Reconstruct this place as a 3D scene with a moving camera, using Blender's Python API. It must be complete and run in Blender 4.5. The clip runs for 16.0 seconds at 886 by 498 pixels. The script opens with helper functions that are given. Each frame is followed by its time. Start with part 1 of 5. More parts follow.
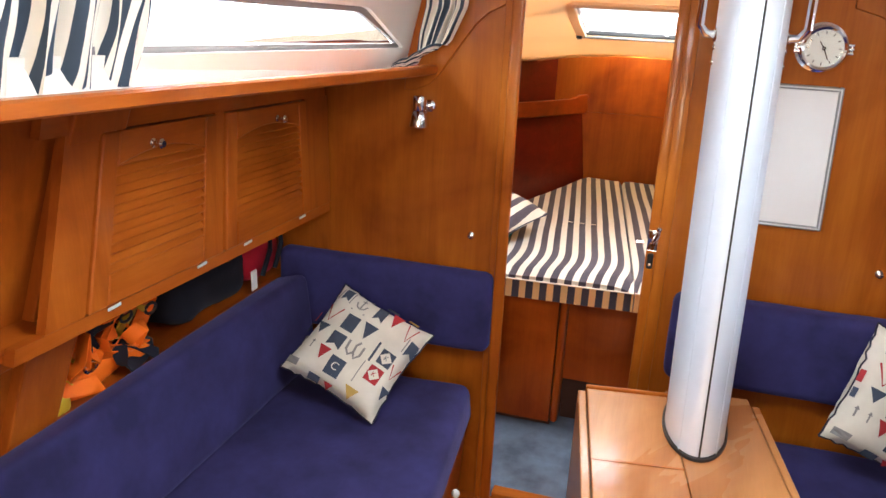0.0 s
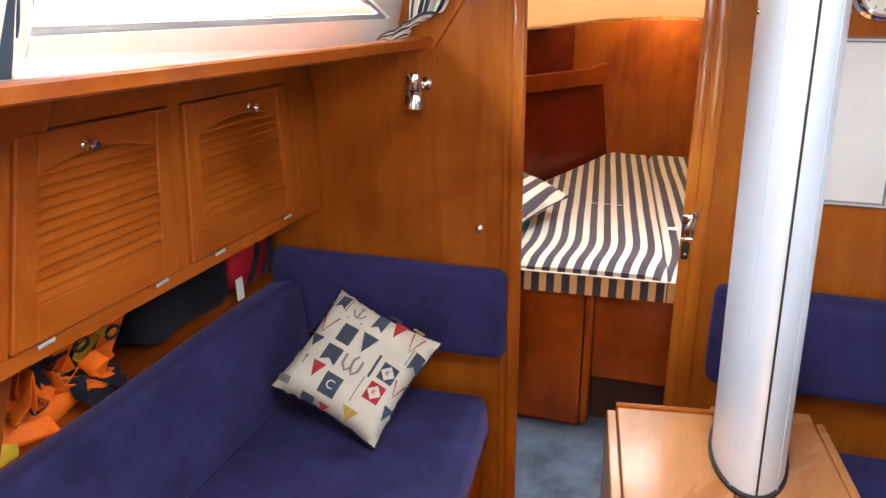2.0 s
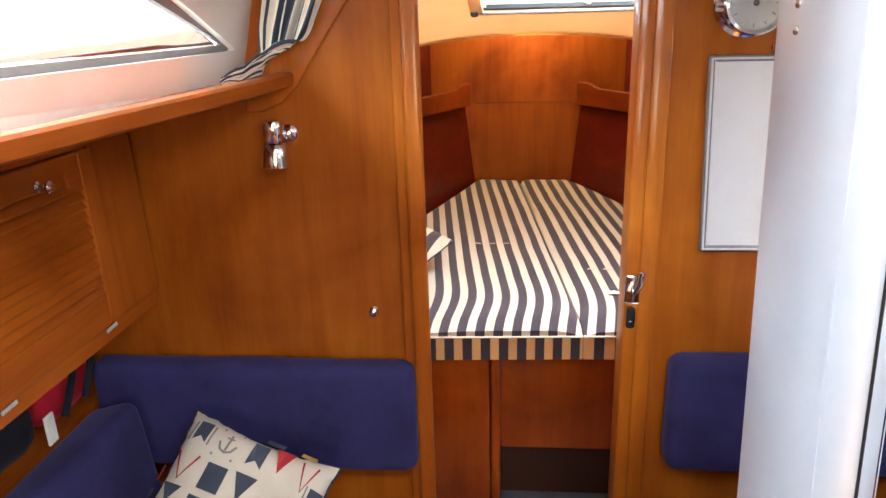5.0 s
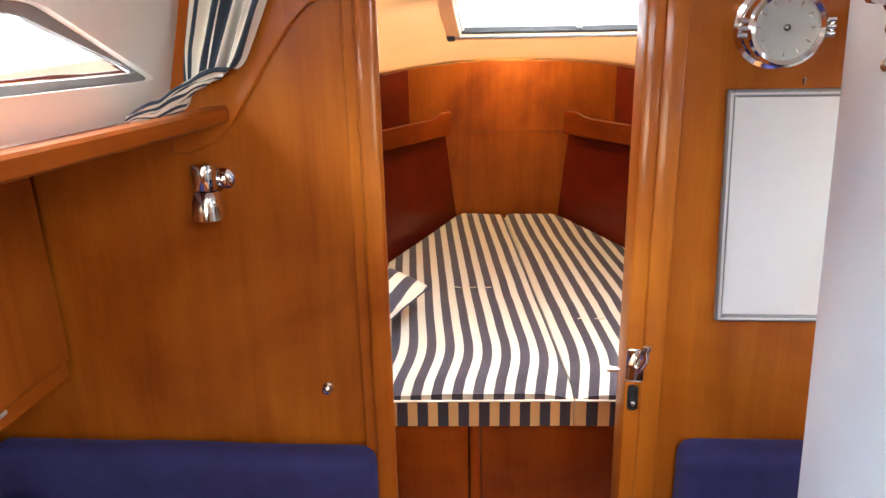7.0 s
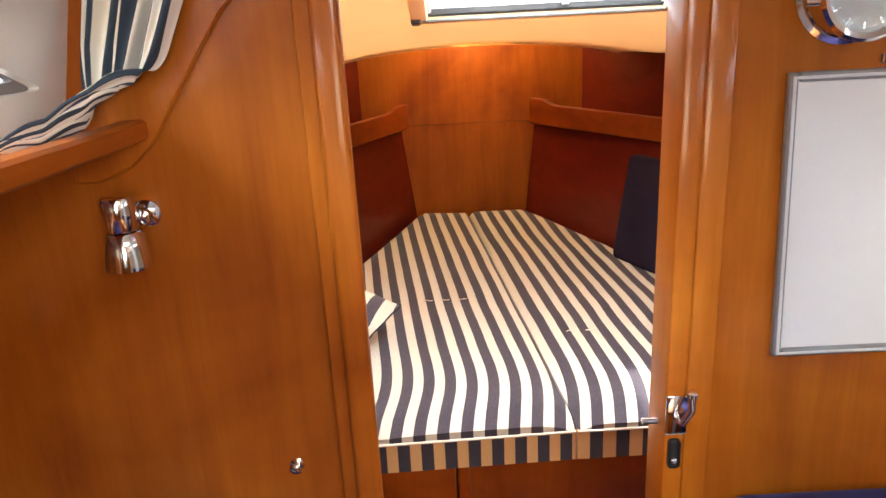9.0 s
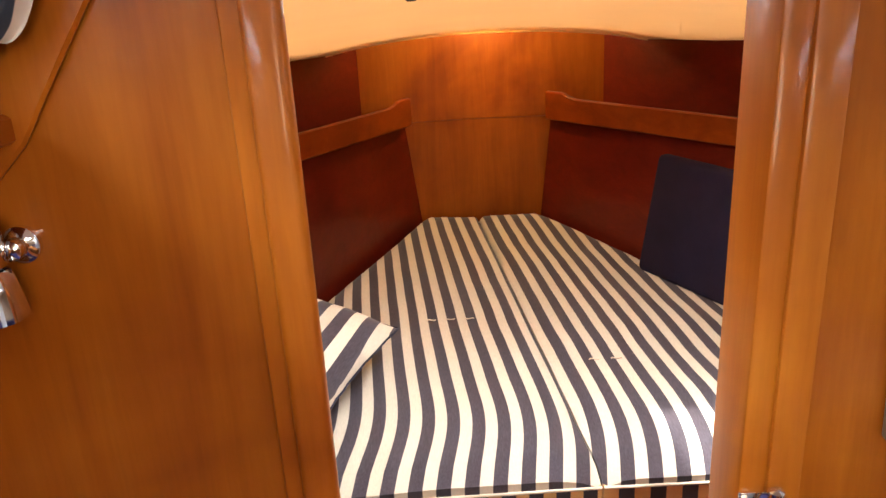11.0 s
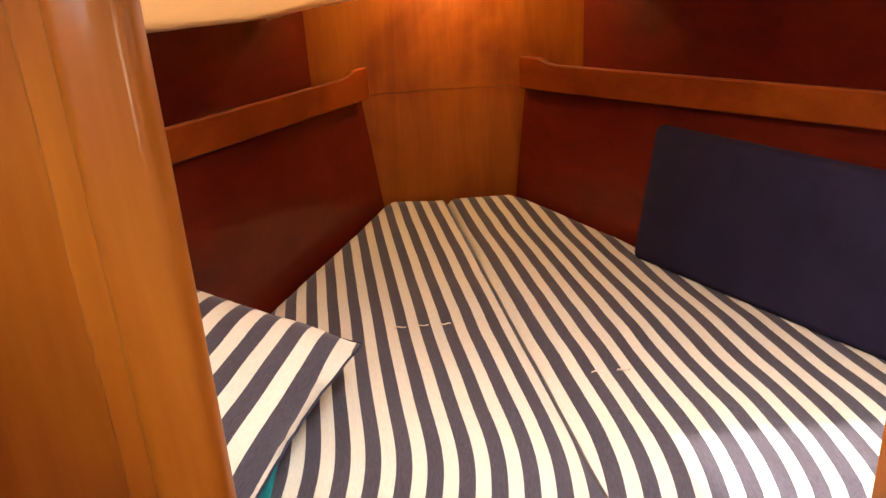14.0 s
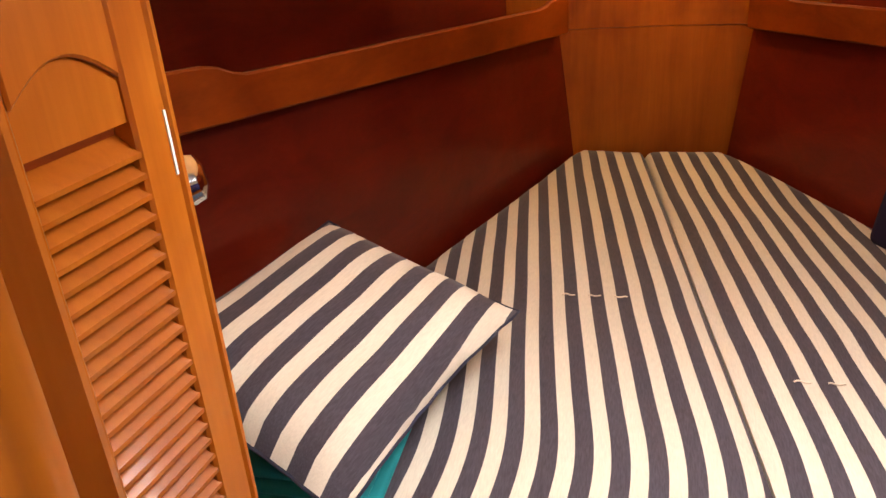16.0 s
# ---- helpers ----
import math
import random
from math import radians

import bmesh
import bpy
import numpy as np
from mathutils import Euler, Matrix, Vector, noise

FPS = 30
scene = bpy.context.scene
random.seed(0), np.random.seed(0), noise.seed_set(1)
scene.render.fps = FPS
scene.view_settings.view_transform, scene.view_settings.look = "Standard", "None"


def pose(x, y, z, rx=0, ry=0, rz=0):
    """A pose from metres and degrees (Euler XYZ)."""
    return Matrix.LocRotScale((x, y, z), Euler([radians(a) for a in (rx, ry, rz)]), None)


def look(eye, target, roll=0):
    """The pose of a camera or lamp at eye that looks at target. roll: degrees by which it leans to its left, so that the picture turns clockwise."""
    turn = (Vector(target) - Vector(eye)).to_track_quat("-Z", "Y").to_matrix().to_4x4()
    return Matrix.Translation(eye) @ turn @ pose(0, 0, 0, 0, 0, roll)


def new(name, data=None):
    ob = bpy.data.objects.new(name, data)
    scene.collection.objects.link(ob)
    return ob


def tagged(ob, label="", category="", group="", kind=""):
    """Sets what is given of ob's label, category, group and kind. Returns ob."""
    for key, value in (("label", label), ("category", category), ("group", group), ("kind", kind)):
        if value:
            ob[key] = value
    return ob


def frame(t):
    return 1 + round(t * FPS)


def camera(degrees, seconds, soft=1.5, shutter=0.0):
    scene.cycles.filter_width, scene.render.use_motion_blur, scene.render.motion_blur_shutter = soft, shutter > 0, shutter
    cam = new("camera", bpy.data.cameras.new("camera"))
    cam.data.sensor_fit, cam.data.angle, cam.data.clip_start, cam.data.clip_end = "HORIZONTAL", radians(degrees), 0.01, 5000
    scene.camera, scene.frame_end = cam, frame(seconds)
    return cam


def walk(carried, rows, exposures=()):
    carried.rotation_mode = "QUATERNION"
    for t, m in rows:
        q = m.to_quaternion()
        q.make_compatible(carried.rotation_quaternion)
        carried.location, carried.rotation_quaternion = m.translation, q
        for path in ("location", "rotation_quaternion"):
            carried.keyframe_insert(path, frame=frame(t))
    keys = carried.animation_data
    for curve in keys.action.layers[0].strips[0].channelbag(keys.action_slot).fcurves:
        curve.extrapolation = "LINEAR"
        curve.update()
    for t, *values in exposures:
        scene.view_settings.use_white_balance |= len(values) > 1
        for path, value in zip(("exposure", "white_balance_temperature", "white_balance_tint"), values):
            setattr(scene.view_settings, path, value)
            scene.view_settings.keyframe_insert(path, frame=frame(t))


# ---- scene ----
cam = camera(60.5, 16.0)
PATH = [
    (0, (0.311, -0.055, 1.72), (-0.211, 1.763, 1.069), 2.5),
    (0.5, (0.311, 0.006, 1.706), (-0.249, 1.798, 1.016), 0.2),
    (1, (0.301, 0.096, 1.693), (-0.276, 1.867, 0.964), -1.0),
    (1.5, (0.292, 0.164, 1.686), (-0.308, 1.927, 0.956), -0.6),
    (2, (0.293, 0.223, 1.681), (-0.292, 2.001, 0.975), -0.7),
    (2.5, (0.289, 0.279, 1.678), (-0.163, 2.097, 0.976), -1.0),
    (3, (0.236, 0.338, 1.684), (-0.114, 2.19, 1.016), -0.5),
    (3.2, (0.218, 0.368, 1.676), (-0.1, 2.231, 1.022), -0.8),
    (5.3, (0.066, 0.703, 1.671), (-0.118, 2.575, 0.993), -1.7),
    (5.5, (0.07, 0.733, 1.671), (-0.128, 2.609, 1.008), -1.7),
    (6, (0.093, 0.802, 1.668), (-0.133, 2.689, 1.045), -1.6),
    (6.5, (0.104, 0.848, 1.667), (-0.112, 2.741, 1.059), -1.9),
    (7, (0.08, 0.924, 1.659), (-0.068, 2.819, 1.035), -1.2),
    (7.5, (0.047, 1.023, 1.658), (-0.004, 2.923, 1.036), -1.3),
    (8, (0.017, 1.099, 1.652), (0.032, 2.998, 1.026), -1.9),
    (8.5, (0.002, 1.146, 1.648), (0.027, 3.04, 1.009), -2.3),
    (9, (0.006, 1.198, 1.642), (-0.01, 3.086, 0.983), -3.0),
    (9.2, (0.015, 1.229, 1.643), (-0.019, 3.118, 0.986), -3.6),
    (11.5, (0.028, 1.541, 1.581), (-0.024, 3.422, 0.903), -3.1),
    (12, (0.017, 1.603, 1.572), (-0.001, 3.481, 0.883), -3.4),
    (12.5, (0.008, 1.658, 1.552), (0.029, 3.533, 0.854), -3.8),
    (13, (0.001, 1.707, 1.547), (0.091, 3.572, 0.827), -3.9),
    (13.5, (0.001, 1.734, 1.547), (0.127, 3.595, 0.826), -3.4),
    (14, (-0.003, 1.797, 1.525), (0.053, 3.657, 0.792), -3.6),
    (14.5, (0.016, 1.865, 1.512), (-0.024, 3.725, 0.779), -4.5),
    (15, (0.025, 1.924, 1.499), (-0.15, 3.753, 0.71), -4.8),
    (15.5, (0.032, 1.957, 1.488), (-0.302, 3.748, 0.661), -4.4),
    (16, (0.035, 1.987, 1.476), (-0.419, 3.743, 0.634), -4.2),
]
walk(cam, [(t, look(eye, target, roll)) for t, eye, target, roll in PATH],
     exposures=((0.0, 0.95, 5800, 7), (6.0, 1.0, 5800, 6), (9.0, 1.0, 6000, 7), (11.5, 0.80, 6350, 9), (16.0, 0.68, 6500, 13)))
# ---- world and light ----
world = bpy.data.worlds.new("World")
scene.world = world
world.use_nodes = True
wn = world.node_tree
sky = wn.nodes.new("ShaderNodeTexSky")
sky.sky_type = "NISHITA"
sky.sun_disc = False
sky.sun_elevation, sky.sun_rotation = radians(65), radians(262)
wn.nodes["Background"].inputs["Strength"].default_value = 0.14
wn.links.new(sky.outputs["Color"], wn.nodes["Background"].inputs["Color"])
sun = new("sun", bpy.data.lights.new("sun", "SUN"))
sun.data.energy, sun.data.angle, sun.data.color = 7.0, radians(2.0), (1.0, 0.94, 0.84)
sun.matrix_basis = look((-4.2, -0.6, 9.0), (0, 0, 0))


def sky_lamp(name, place, target, w, h, power, tint=(1.0, 0.97, 0.93)):
    """Daylight that enters by an opening of w x h metres."""
    data = bpy.data.lights.new(name, "AREA")
    data.shape, data.size, data.size_y, data.energy, data.color = "RECTANGLE", w, h, power, tint
    ob = new(name, data)
    ob.matrix_basis = look(place, target)
    return ob


sky_lamp("companionway_daylight", (0.3, -1.35, 1.75), (0.2, 2.0, 0.7), 0.7, 0.8, 15, (1.0, 0.76, 0.50))
sky_lamp("saloon_hatch_daylight", (0.3, 0.75, 1.93), (0.3, 0.8, 0.0), 0.55, 0.55, 12, (1.0, 0.95, 0.88))
sky_lamp("port_window_daylight", (-0.63, 1.2, 1.78), (0.4, 1.3, 0.9), 1.5, 0.25, 16, (0.93, 0.97, 1.0))
sky_lamp("starboard_window_daylight", (1.32, 1.2, 1.78), (0.2, 1.3, 0.9), 1.5, 0.25, 11, (0.93, 0.97, 1.0))
sky_lamp("fore_hatch_daylight", (0.25, 2.66, 1.68), (0.24, 2.9, 0.7), 0.42, 0.36, 7.0)
# added warm bulb, hidden from view: makes the glow on the bow panel
added_bow_bulb = new("added_bow_lamp_bulb", bpy.data.lights.new("added_bow_lamp_bulb", "POINT"))
added_bow_bulb.data.energy, added_bow_bulb.data.shadow_soft_size, added_bow_bulb.data.color = 3.2, 0.02, (1.0, 0.72, 0.28)
added_bow_bulb.location = (0.145, 4.285, 1.452)


# ---- materials ----
def mat(name, base, rough=0.5, metal=0.0, coat=0.0, spec=0.5):
    m = bpy.data.materials.new(name)
    m.use_nodes = True
    b = m.node_tree.nodes["Principled BSDF"]
    b.inputs["Base Color"].default_value = (*base, 1)
    b.inputs["Roughness"].default_value = rough
    b.inputs["Metallic"].default_value = metal
    b.inputs["Coat Weight"].default_value = coat
    b.inputs["Coat Roughness"].default_value = 0.12
    b.inputs["Specular IOR Level"].default_value = spec
    return m


def node(m, kind, **values):
    n = m.node_tree.nodes.new(kind)
    for key, value in values.items():
        n.inputs[key.replace("_", " ")].default_value = value
    return n


def link(m, a, b):
    m.node_tree.links.new(a, b)


def coords(m, scale=(1, 1, 1), turn=(0, 0, 0)):
    tc = m.node_tree.nodes.new("ShaderNodeTexCoord")
    mp = m.node_tree.nodes.new("ShaderNodeMapping")
    mp.inputs["Scale"].default_value = scale
    mp.inputs["Rotation"].default_value = turn
    link(m, tc.outputs["Object"], mp.inputs["Vector"])
    return mp.outputs["Vector"]


def ramp(m, fac, stops):
    r = m.node_tree.nodes.new("ShaderNodeValToRGB")
    while len(r.color_ramp.elements) < len(stops):
        r.color_ramp.elements.new(0.5)
    for e, (p, c) in zip(r.color_ramp.elements, stops):
        e.position, e.color = p, (*c, 1)
    link(m, fac, r.inputs["Fac"])
    return r.outputs["Color"]


def mix(m, fac, a, b, mode="MIX"):
    n = m.node_tree.nodes.new("ShaderNodeMix")
    n.data_type, n.blend_type = "RGBA", mode
    for sock, v in (("Factor", fac), ("A", a), ("B", b)):
        s = [i for i in n.inputs if i.name == sock and (sock == "Factor" and i.type == "VALUE" or i.type == "RGBA")][0]
        if isinstance(v, (int, float)):
            s.default_value = v
        elif isinstance(v, tuple):
            s.default_value = (*v, 1)
        else:
            link(m, v, s)
    return [o for o in n.outputs if o.type == "RGBA"][0]


def bump(m, height, strength, distance=0.002):
    n = node(m, "ShaderNodeBump", Strength=strength, Distance=distance)
    link(m, height, n.inputs["Height"])
    link(m, n.outputs["Normal"], m.node_tree.nodes["Principled BSDF"].inputs["Normal"])


def wood(name, axis, dark, mid, light, rough=0.40, coat=0.35):
    """Varnished veneer or solid timber with its grain along one axis."""
    m = mat(name, mid, rough, 0, coat, 0.16)
    b = m.node_tree.nodes["Principled BSDF"]
    s = [14.0, 14.0, 14.0]
    s["xyz".index(axis)] = 1.3
    v = coords(m, s)
    n1 = node(m, "ShaderNodeTexNoise", Scale=1.0, Detail=6.0, Roughness=0.62, Distortion=0.6)
    link(m, v, n1.inputs["Vector"])
    s2 = [150.0, 150.0, 150.0]
    s2["xyz".index(axis)] = 7.0
    n2 = node(m, "ShaderNodeTexNoise", Scale=1.0, Detail=3.0, Roughness=0.6)
    link(m, coords(m, s2), n2.inputs["Vector"])
    n3 = node(m, "ShaderNodeTexNoise", Scale=2.1, Detail=4.0, Roughness=0.55, Distortion=0.8)
    link(m, coords(m), n3.inputs["Vector"])
    c = ramp(m, n1.outputs["Fac"], [(0.22, dark), (0.5, mid), (0.8, light)])
    c = mix(m, 0.15, c, ramp(m, n2.outputs["Fac"], [(0.35, (0.55, 0.5, 0.45)), (0.6, (1, 1, 1))]), "MULTIPLY")
    c = mix(m, 0.85, c, ramp(m, n3.outputs["Fac"], [(0.27, (0.50, 0.31, 0.20)), (0.50, (0.95, 0.88, 0.80)), (0.72, (1.22, 1.32, 1.3))]), "MULTIPLY")
    oi = m.node_tree.nodes.new("ShaderNodeObjectInfo")
    c = mix(m, 0.45, c, ramp(m, oi.outputs["Random"], [(0.0, (0.82, 0.8, 0.78)), (1.0, (1.1, 1.1, 1.1))]), "MULTIPLY")
    link(m, c, b.inputs["Base Color"])
    link(m, ramp(m, n3.outputs["Fac"], [(0.3, (rough - 0.06,) * 3), (0.7, (rough + 0.1,) * 3)]), b.inputs["Roughness"])
    bump(m, n2.outputs["Fac"], 0.06, 0.001)
    # slow waviness of the varnish under the fine grain
    wave = node(m, "ShaderNodeBump", Strength=0.35, Distance=0.012)
    link(m, n3.outputs["Fac"], wave.inputs["Height"])
    fine = [n for n in m.node_tree.nodes if n.type == "BUMP" and n != wave][0]
    link(m, wave.outputs["Normal"], fine.inputs["Normal"])
    return m


TEAK = ((0.27, 0.061, 0.004), (0.37, 0.101, 0.006), (0.46, 0.147, 0.011))
REDDISH = ((0.15, 0.024, 0.002), (0.21, 0.038, 0.003), (0.27, 0.056, 0.005))
GOLDEN = ((0.21, 0.046, 0.002), (0.28, 0.070, 0.003), (0.35, 0.100, 0.006))
ORANGE = ((0.30, 0.052, 0.003), (0.39, 0.078, 0.004), (0.47, 0.112, 0.008))
teak_z = wood("varnished_teak_upright", "z", *TEAK)
RED_TEAK = ((0.26, 0.054, 0.004), (0.35, 0.086, 0.007), (0.43, 0.122, 0.012))
teak_y = wood("varnished_teak_lengthwise", "y", *RED_TEAK)
teak_x = wood("varnished_teak_crosswise", "x", *TEAK)
locker_z = wood("red_varnished_teak_upright", "z", *RED_TEAK)
MAHOG = ((0.075, 0.006, 0.002), (0.112, 0.009, 0.003), (0.155, 0.014, 0.004))
mahogany_y = wood("red_mahogany_lengthwise", "y", *MAHOG)
reddish_y = wood("red_teak_lengthwise", "y", *REDDISH)
reddish_z = wood("red_teak_upright", "z", *REDDISH)
golden_z = wood("golden_teak_upright", "z", *GOLDEN, 0.5, 0.0)
orange_z = wood("orange_teak_upright", "z", *ORANGE)
table_wood = wood("varnished_table_top", "y", (0.33, 0.135, 0.04), (0.42, 0.185, 0.065), (0.49, 0.23, 0.085), 0.27, 0.25)
near_black_brown = mat("near_black_brown_matt", (0.05, 0.015, 0.006), 0.7)


def cloth(name, base, weave=900.0, rough=0.9, sheen=0.3, blotch=0.25):
    m = mat(name, base, rough, 0, 0, 0.2)
    b = m.node_tree.nodes["Principled BSDF"]
    b.inputs["Sheen Weight"].default_value = sheen
    b.inputs["Sheen Roughness"].default_value = 0.4
    b.inputs["Sheen Tint"].default_value = (*[min(1, c * 3 + 0.1) for c in base], 1)
    n = node(m, "ShaderNodeTexNoise", Scale=weave, Detail=2.0)
    link(m, coords(m), n.inputs["Vector"])
    n2 = node(m, "ShaderNodeTexNoise", Scale=7.0, Detail=4.0, Roughness=0.6)
    link(m, coords(m), n2.inputs["Vector"])
    lo, hi = tuple(c * (1 - blotch) for c in base), tuple(c * (1 + blotch) for c in base)
    link(m, ramp(m, n2.outputs["Fac"], [(0.32, lo), (0.68, hi)]), b.inputs["Base Color"])
    bump(m, n.outputs["Fac"], 0.25, 0.001)
    return m


navy = cloth("navy_velour", (0.030, 0.027, 0.105), sheen=0.5, blotch=0.32)
dark_navy = cloth("dark_navy_cloth", (0.014, 0.0095, 0.027), sheen=0.06)
carpet = cloth("blue_grey_carpet", (0.11, 0.14, 0.19), 420.0, 0.95, 0.2, 0.35)
black_cloth = cloth("black_cloth", (0.012, 0.013, 0.022))
red_cloth = cloth("red_nylon", (0.42, 0.012, 0.03), 700.0, 0.6)
orange_web = cloth("orange_webbing", (0.85, 0.16, 0.008), 700.0, 0.55, 0.1, 0.12)
green_web = cloth("green_webbing", (0.02, 0.10, 0.05), 700.0, 0.6)
yellow_web = cloth("yellow_webbing", (0.65, 0.42, 0.03), 700.0, 0.6)
teal_cloth = cloth("teal_cloth", (0.01, 0.22, 0.24), 700.0, 0.7)
piping = cloth("dark_piping", (0.03, 0.03, 0.05))
chrome = mat("polished_chrome", (0.82, 0.82, 0.82), 0.09, 1.0)
steel = mat("satin_steel", (0.62, 0.62, 0.6), 0.25, 1.0)
rubber = mat("black_rubber", (0.012, 0.012, 0.013), 0.5)
plastic_white = mat("white_plastic", (0.75, 0.75, 0.73), 0.35)
reflective = mat("reflective_tape", (0.85, 0.86, 0.82), 0.2)


def mottled(name, base, rough, scale, amount, bump_strength=0.1, metal=0.0):
    m = mat(name, base, rough, metal)
    b = m.node_tree.nodes["Principled BSDF"]
    n = node(m, "ShaderNodeTexNoise", Scale=scale, Detail=5.0, Roughness=0.6)
    link(m, coords(m), n.inputs["Vector"])
    link(m, ramp(m, n.outputs["Fac"], [(0.3, tuple(c * (1 - amount) for c in base)), (0.7, tuple(min(1, c * (1 + amount)) for c in base))]), b.inputs["Base Color"])
    n2 = node(m, "ShaderNodeTexNoise", Scale=scale * 25, Detail=2.0)
    link(m, coords(m), n2.inputs["Vector"])
    bump(m, n2.outputs["Fac"], bump_strength, 0.001)
    return m


liner = mottled("cream_moulded_lining", (0.95, 0.84, 0.60), 0.5, 3.0, 0.05)
# thin moulded plastic: some of the daylight on deck glows through it, amber
through_light = liner.node_tree.nodes.new("ShaderNodeBsdfTranslucent")
through_light.inputs["Color"].default_value = (1.0, 0.70, 0.42, 1)
blend = liner.node_tree.nodes.new("ShaderNodeMixShader")
blend.inputs["Fac"].default_value = 0.35
link(liner, liner.node_tree.nodes["Principled BSDF"].outputs[0], blend.inputs[1])
link(liner, through_light.outputs[0], blend.inputs[2])
link(liner, blend.outputs[0], liner.node_tree.nodes["Material Output"].inputs["Surface"])
liner_white = mottled("off_white_coachroof_lining", (0.84, 0.81, 0.75), 0.45, 3.0, 0.05)
board_white = mottled("whiteboard_enamel", (0.84, 0.83, 0.81), 0.25, 4.0, 0.03, 0.02)
alloy = mottled("anodised_aluminium", (0.70, 0.76, 0.84), 0.38, 6.0, 0.05, 0.03, 0.45)
bead_white = mottled("pale_frame_bead", (0.72, 0.72, 0.71), 0.35, 8.0, 0.04, 0.02)
board_frame = mottled("grey_aluminium_frame", (0.30, 0.30, 0.30), 0.4, 8.0, 0.08, 0.03, 0.6)
window_tint = mottled("grey_window_gasket", (0.24, 0.22, 0.22), 0.7, 5.0, 0.15, 0.03)
hull_grey = mottled("painted_hull_lining", (0.5, 0.4, 0.3), 0.6, 4.0, 0.1)


def glass(name, tint=(0.95, 0.97, 0.97)):
    m = mat(name, tint, 0.03)
    m.node_tree.nodes["Principled BSDF"].inputs["Transmission Weight"].default_value = 1.0
    m.node_tree.nodes["Principled BSDF"].inputs["IOR"].default_value = 1.15
    return m


pane_glass = glass("clear_acrylic")
dial_glass = glass("instrument_glass")
dial_glass.node_tree.nodes["Principled BSDF"].inputs["IOR"].default_value = 1.5


def striped(name, period, duty, slope, dark, light, axis="x", bend=None, phase=0.0):
    """Woven stripes across one axis, skewed by slope along the next; bend: where they straighten towards the front edge."""
    m = mat(name, light, 0.85, 0, 0, 0.25)
    b = m.node_tree.nodes["Principled BSDF"]
    b.inputs["Sheen Weight"].default_value = 0.15
    tc = m.node_tree.nodes.new("ShaderNodeTexCoord")
    sep = m.node_tree.nodes.new("ShaderNodeSeparateXYZ")
    link(m, tc.outputs["Object"], sep.inputs["Vector"])
    wob = node(m, "ShaderNodeTexNoise", Scale=2.2, Detail=1.0)
    link(m, tc.outputs["Object"], wob.inputs["Vector"])

    def calc(op, a, c):
        n = m.node_tree.nodes.new("ShaderNodeMath")
        n.operation = op
        for i, v in enumerate((a, c)):
            if isinstance(v, (int, float)):
                n.inputs[i].default_value = v
            else:
                link(m, v, n.inputs[i])
        return n.outputs[0]

    other = {"x": "Y", "y": "X"}[axis]
    u = calc("ADD", sep.outputs[axis.upper()], calc("MULTIPLY", sep.outputs[other], slope))
    if bend is not None:
        far = calc("SUBTRACT", 0.014, calc("MULTIPLY", calc("SUBTRACT", sep.outputs["Y"], bend + 0.185), 0.112))
        near = calc("SUBTRACT", calc("MULTIPLY", calc("SUBTRACT", sep.outputs["Y"], bend), 0.15), 0.0195)
        low = m.node_tree.nodes.new("ShaderNodeMath")
        low.operation = "SMOOTH_MIN"
        link(m, far, low.inputs[0])
        link(m, near, low.inputs[1])
        low.inputs[2].default_value = 0.038
        u = calc("SUBTRACT", sep.outputs["X"], low.outputs[0])
    u = calc("ADD", u, calc("MULTIPLY", calc("SUBTRACT", wob.outputs["Fac"], 0.5), 0.012))
    f = calc("FRACT", calc("DIVIDE", calc("ADD", u, 20 * period - phase), period), 0)
    isdark = calc("LESS_THAN", f, duty)
    n = node(m, "ShaderNodeTexNoise", Scale=1.0, Detail=3.0)
    link(m, coords(m, (500, 60, 500) if axis == "x" else (60, 500, 500)), n.inputs["Vector"])
    lt = ramp(m, n.outputs["Fac"], [(0.3, tuple(c * 0.86 for c in light)), (0.7, light)])
    dk = ramp(m, n.outputs["Fac"], [(0.3, tuple(c * 0.75 for c in dark)), (0.7, tuple(c * 1.2 for c in dark))])
    link(m, mix(m, isdark, lt, dk), b.inputs["Base Color"])
    bump(m, n.outputs["Fac"], 0.2, 0.001)
    return m


STRIPE_DARK, STRIPE_LIGHT = (0.056, 0.047, 0.062), (0.66, 0.60, 0.49)
ticking_port = striped("striped_ticking_port", 0.0534, 0.525, 0.0, STRIPE_DARK, STRIPE_LIGHT, "x", 2.665, -0.027)
ticking_star = striped("striped_ticking_starboard", 0.0534, 0.525, 0.0, STRIPE_DARK, STRIPE_LIGHT, "x", 2.665, 0.0065)
# pale stripes tinted tan: warm light bounced off the teak, put into the colour
STRIPE_BOUNCE = (0.76, 0.46, 0.19)
boxing_port = striped("striped_boxing_port", 0.0534, 0.525, 0.0, STRIPE_DARK, STRIPE_BOUNCE, "x", None, -0.027)
boxing_star = striped("striped_boxing_starboard", 0.061, 0.5, 0.0, STRIPE_DARK, STRIPE_BOUNCE, "x", None, 0.0045)


# ---- building helpers ----
def thing(name, place, label, category, group="", kind=""):
    ob = new(name)
    ob.empty_display_size = 0.05
    ob.matrix_basis = Matrix.Translation(place)
    return tagged(ob, label, category, group, kind)


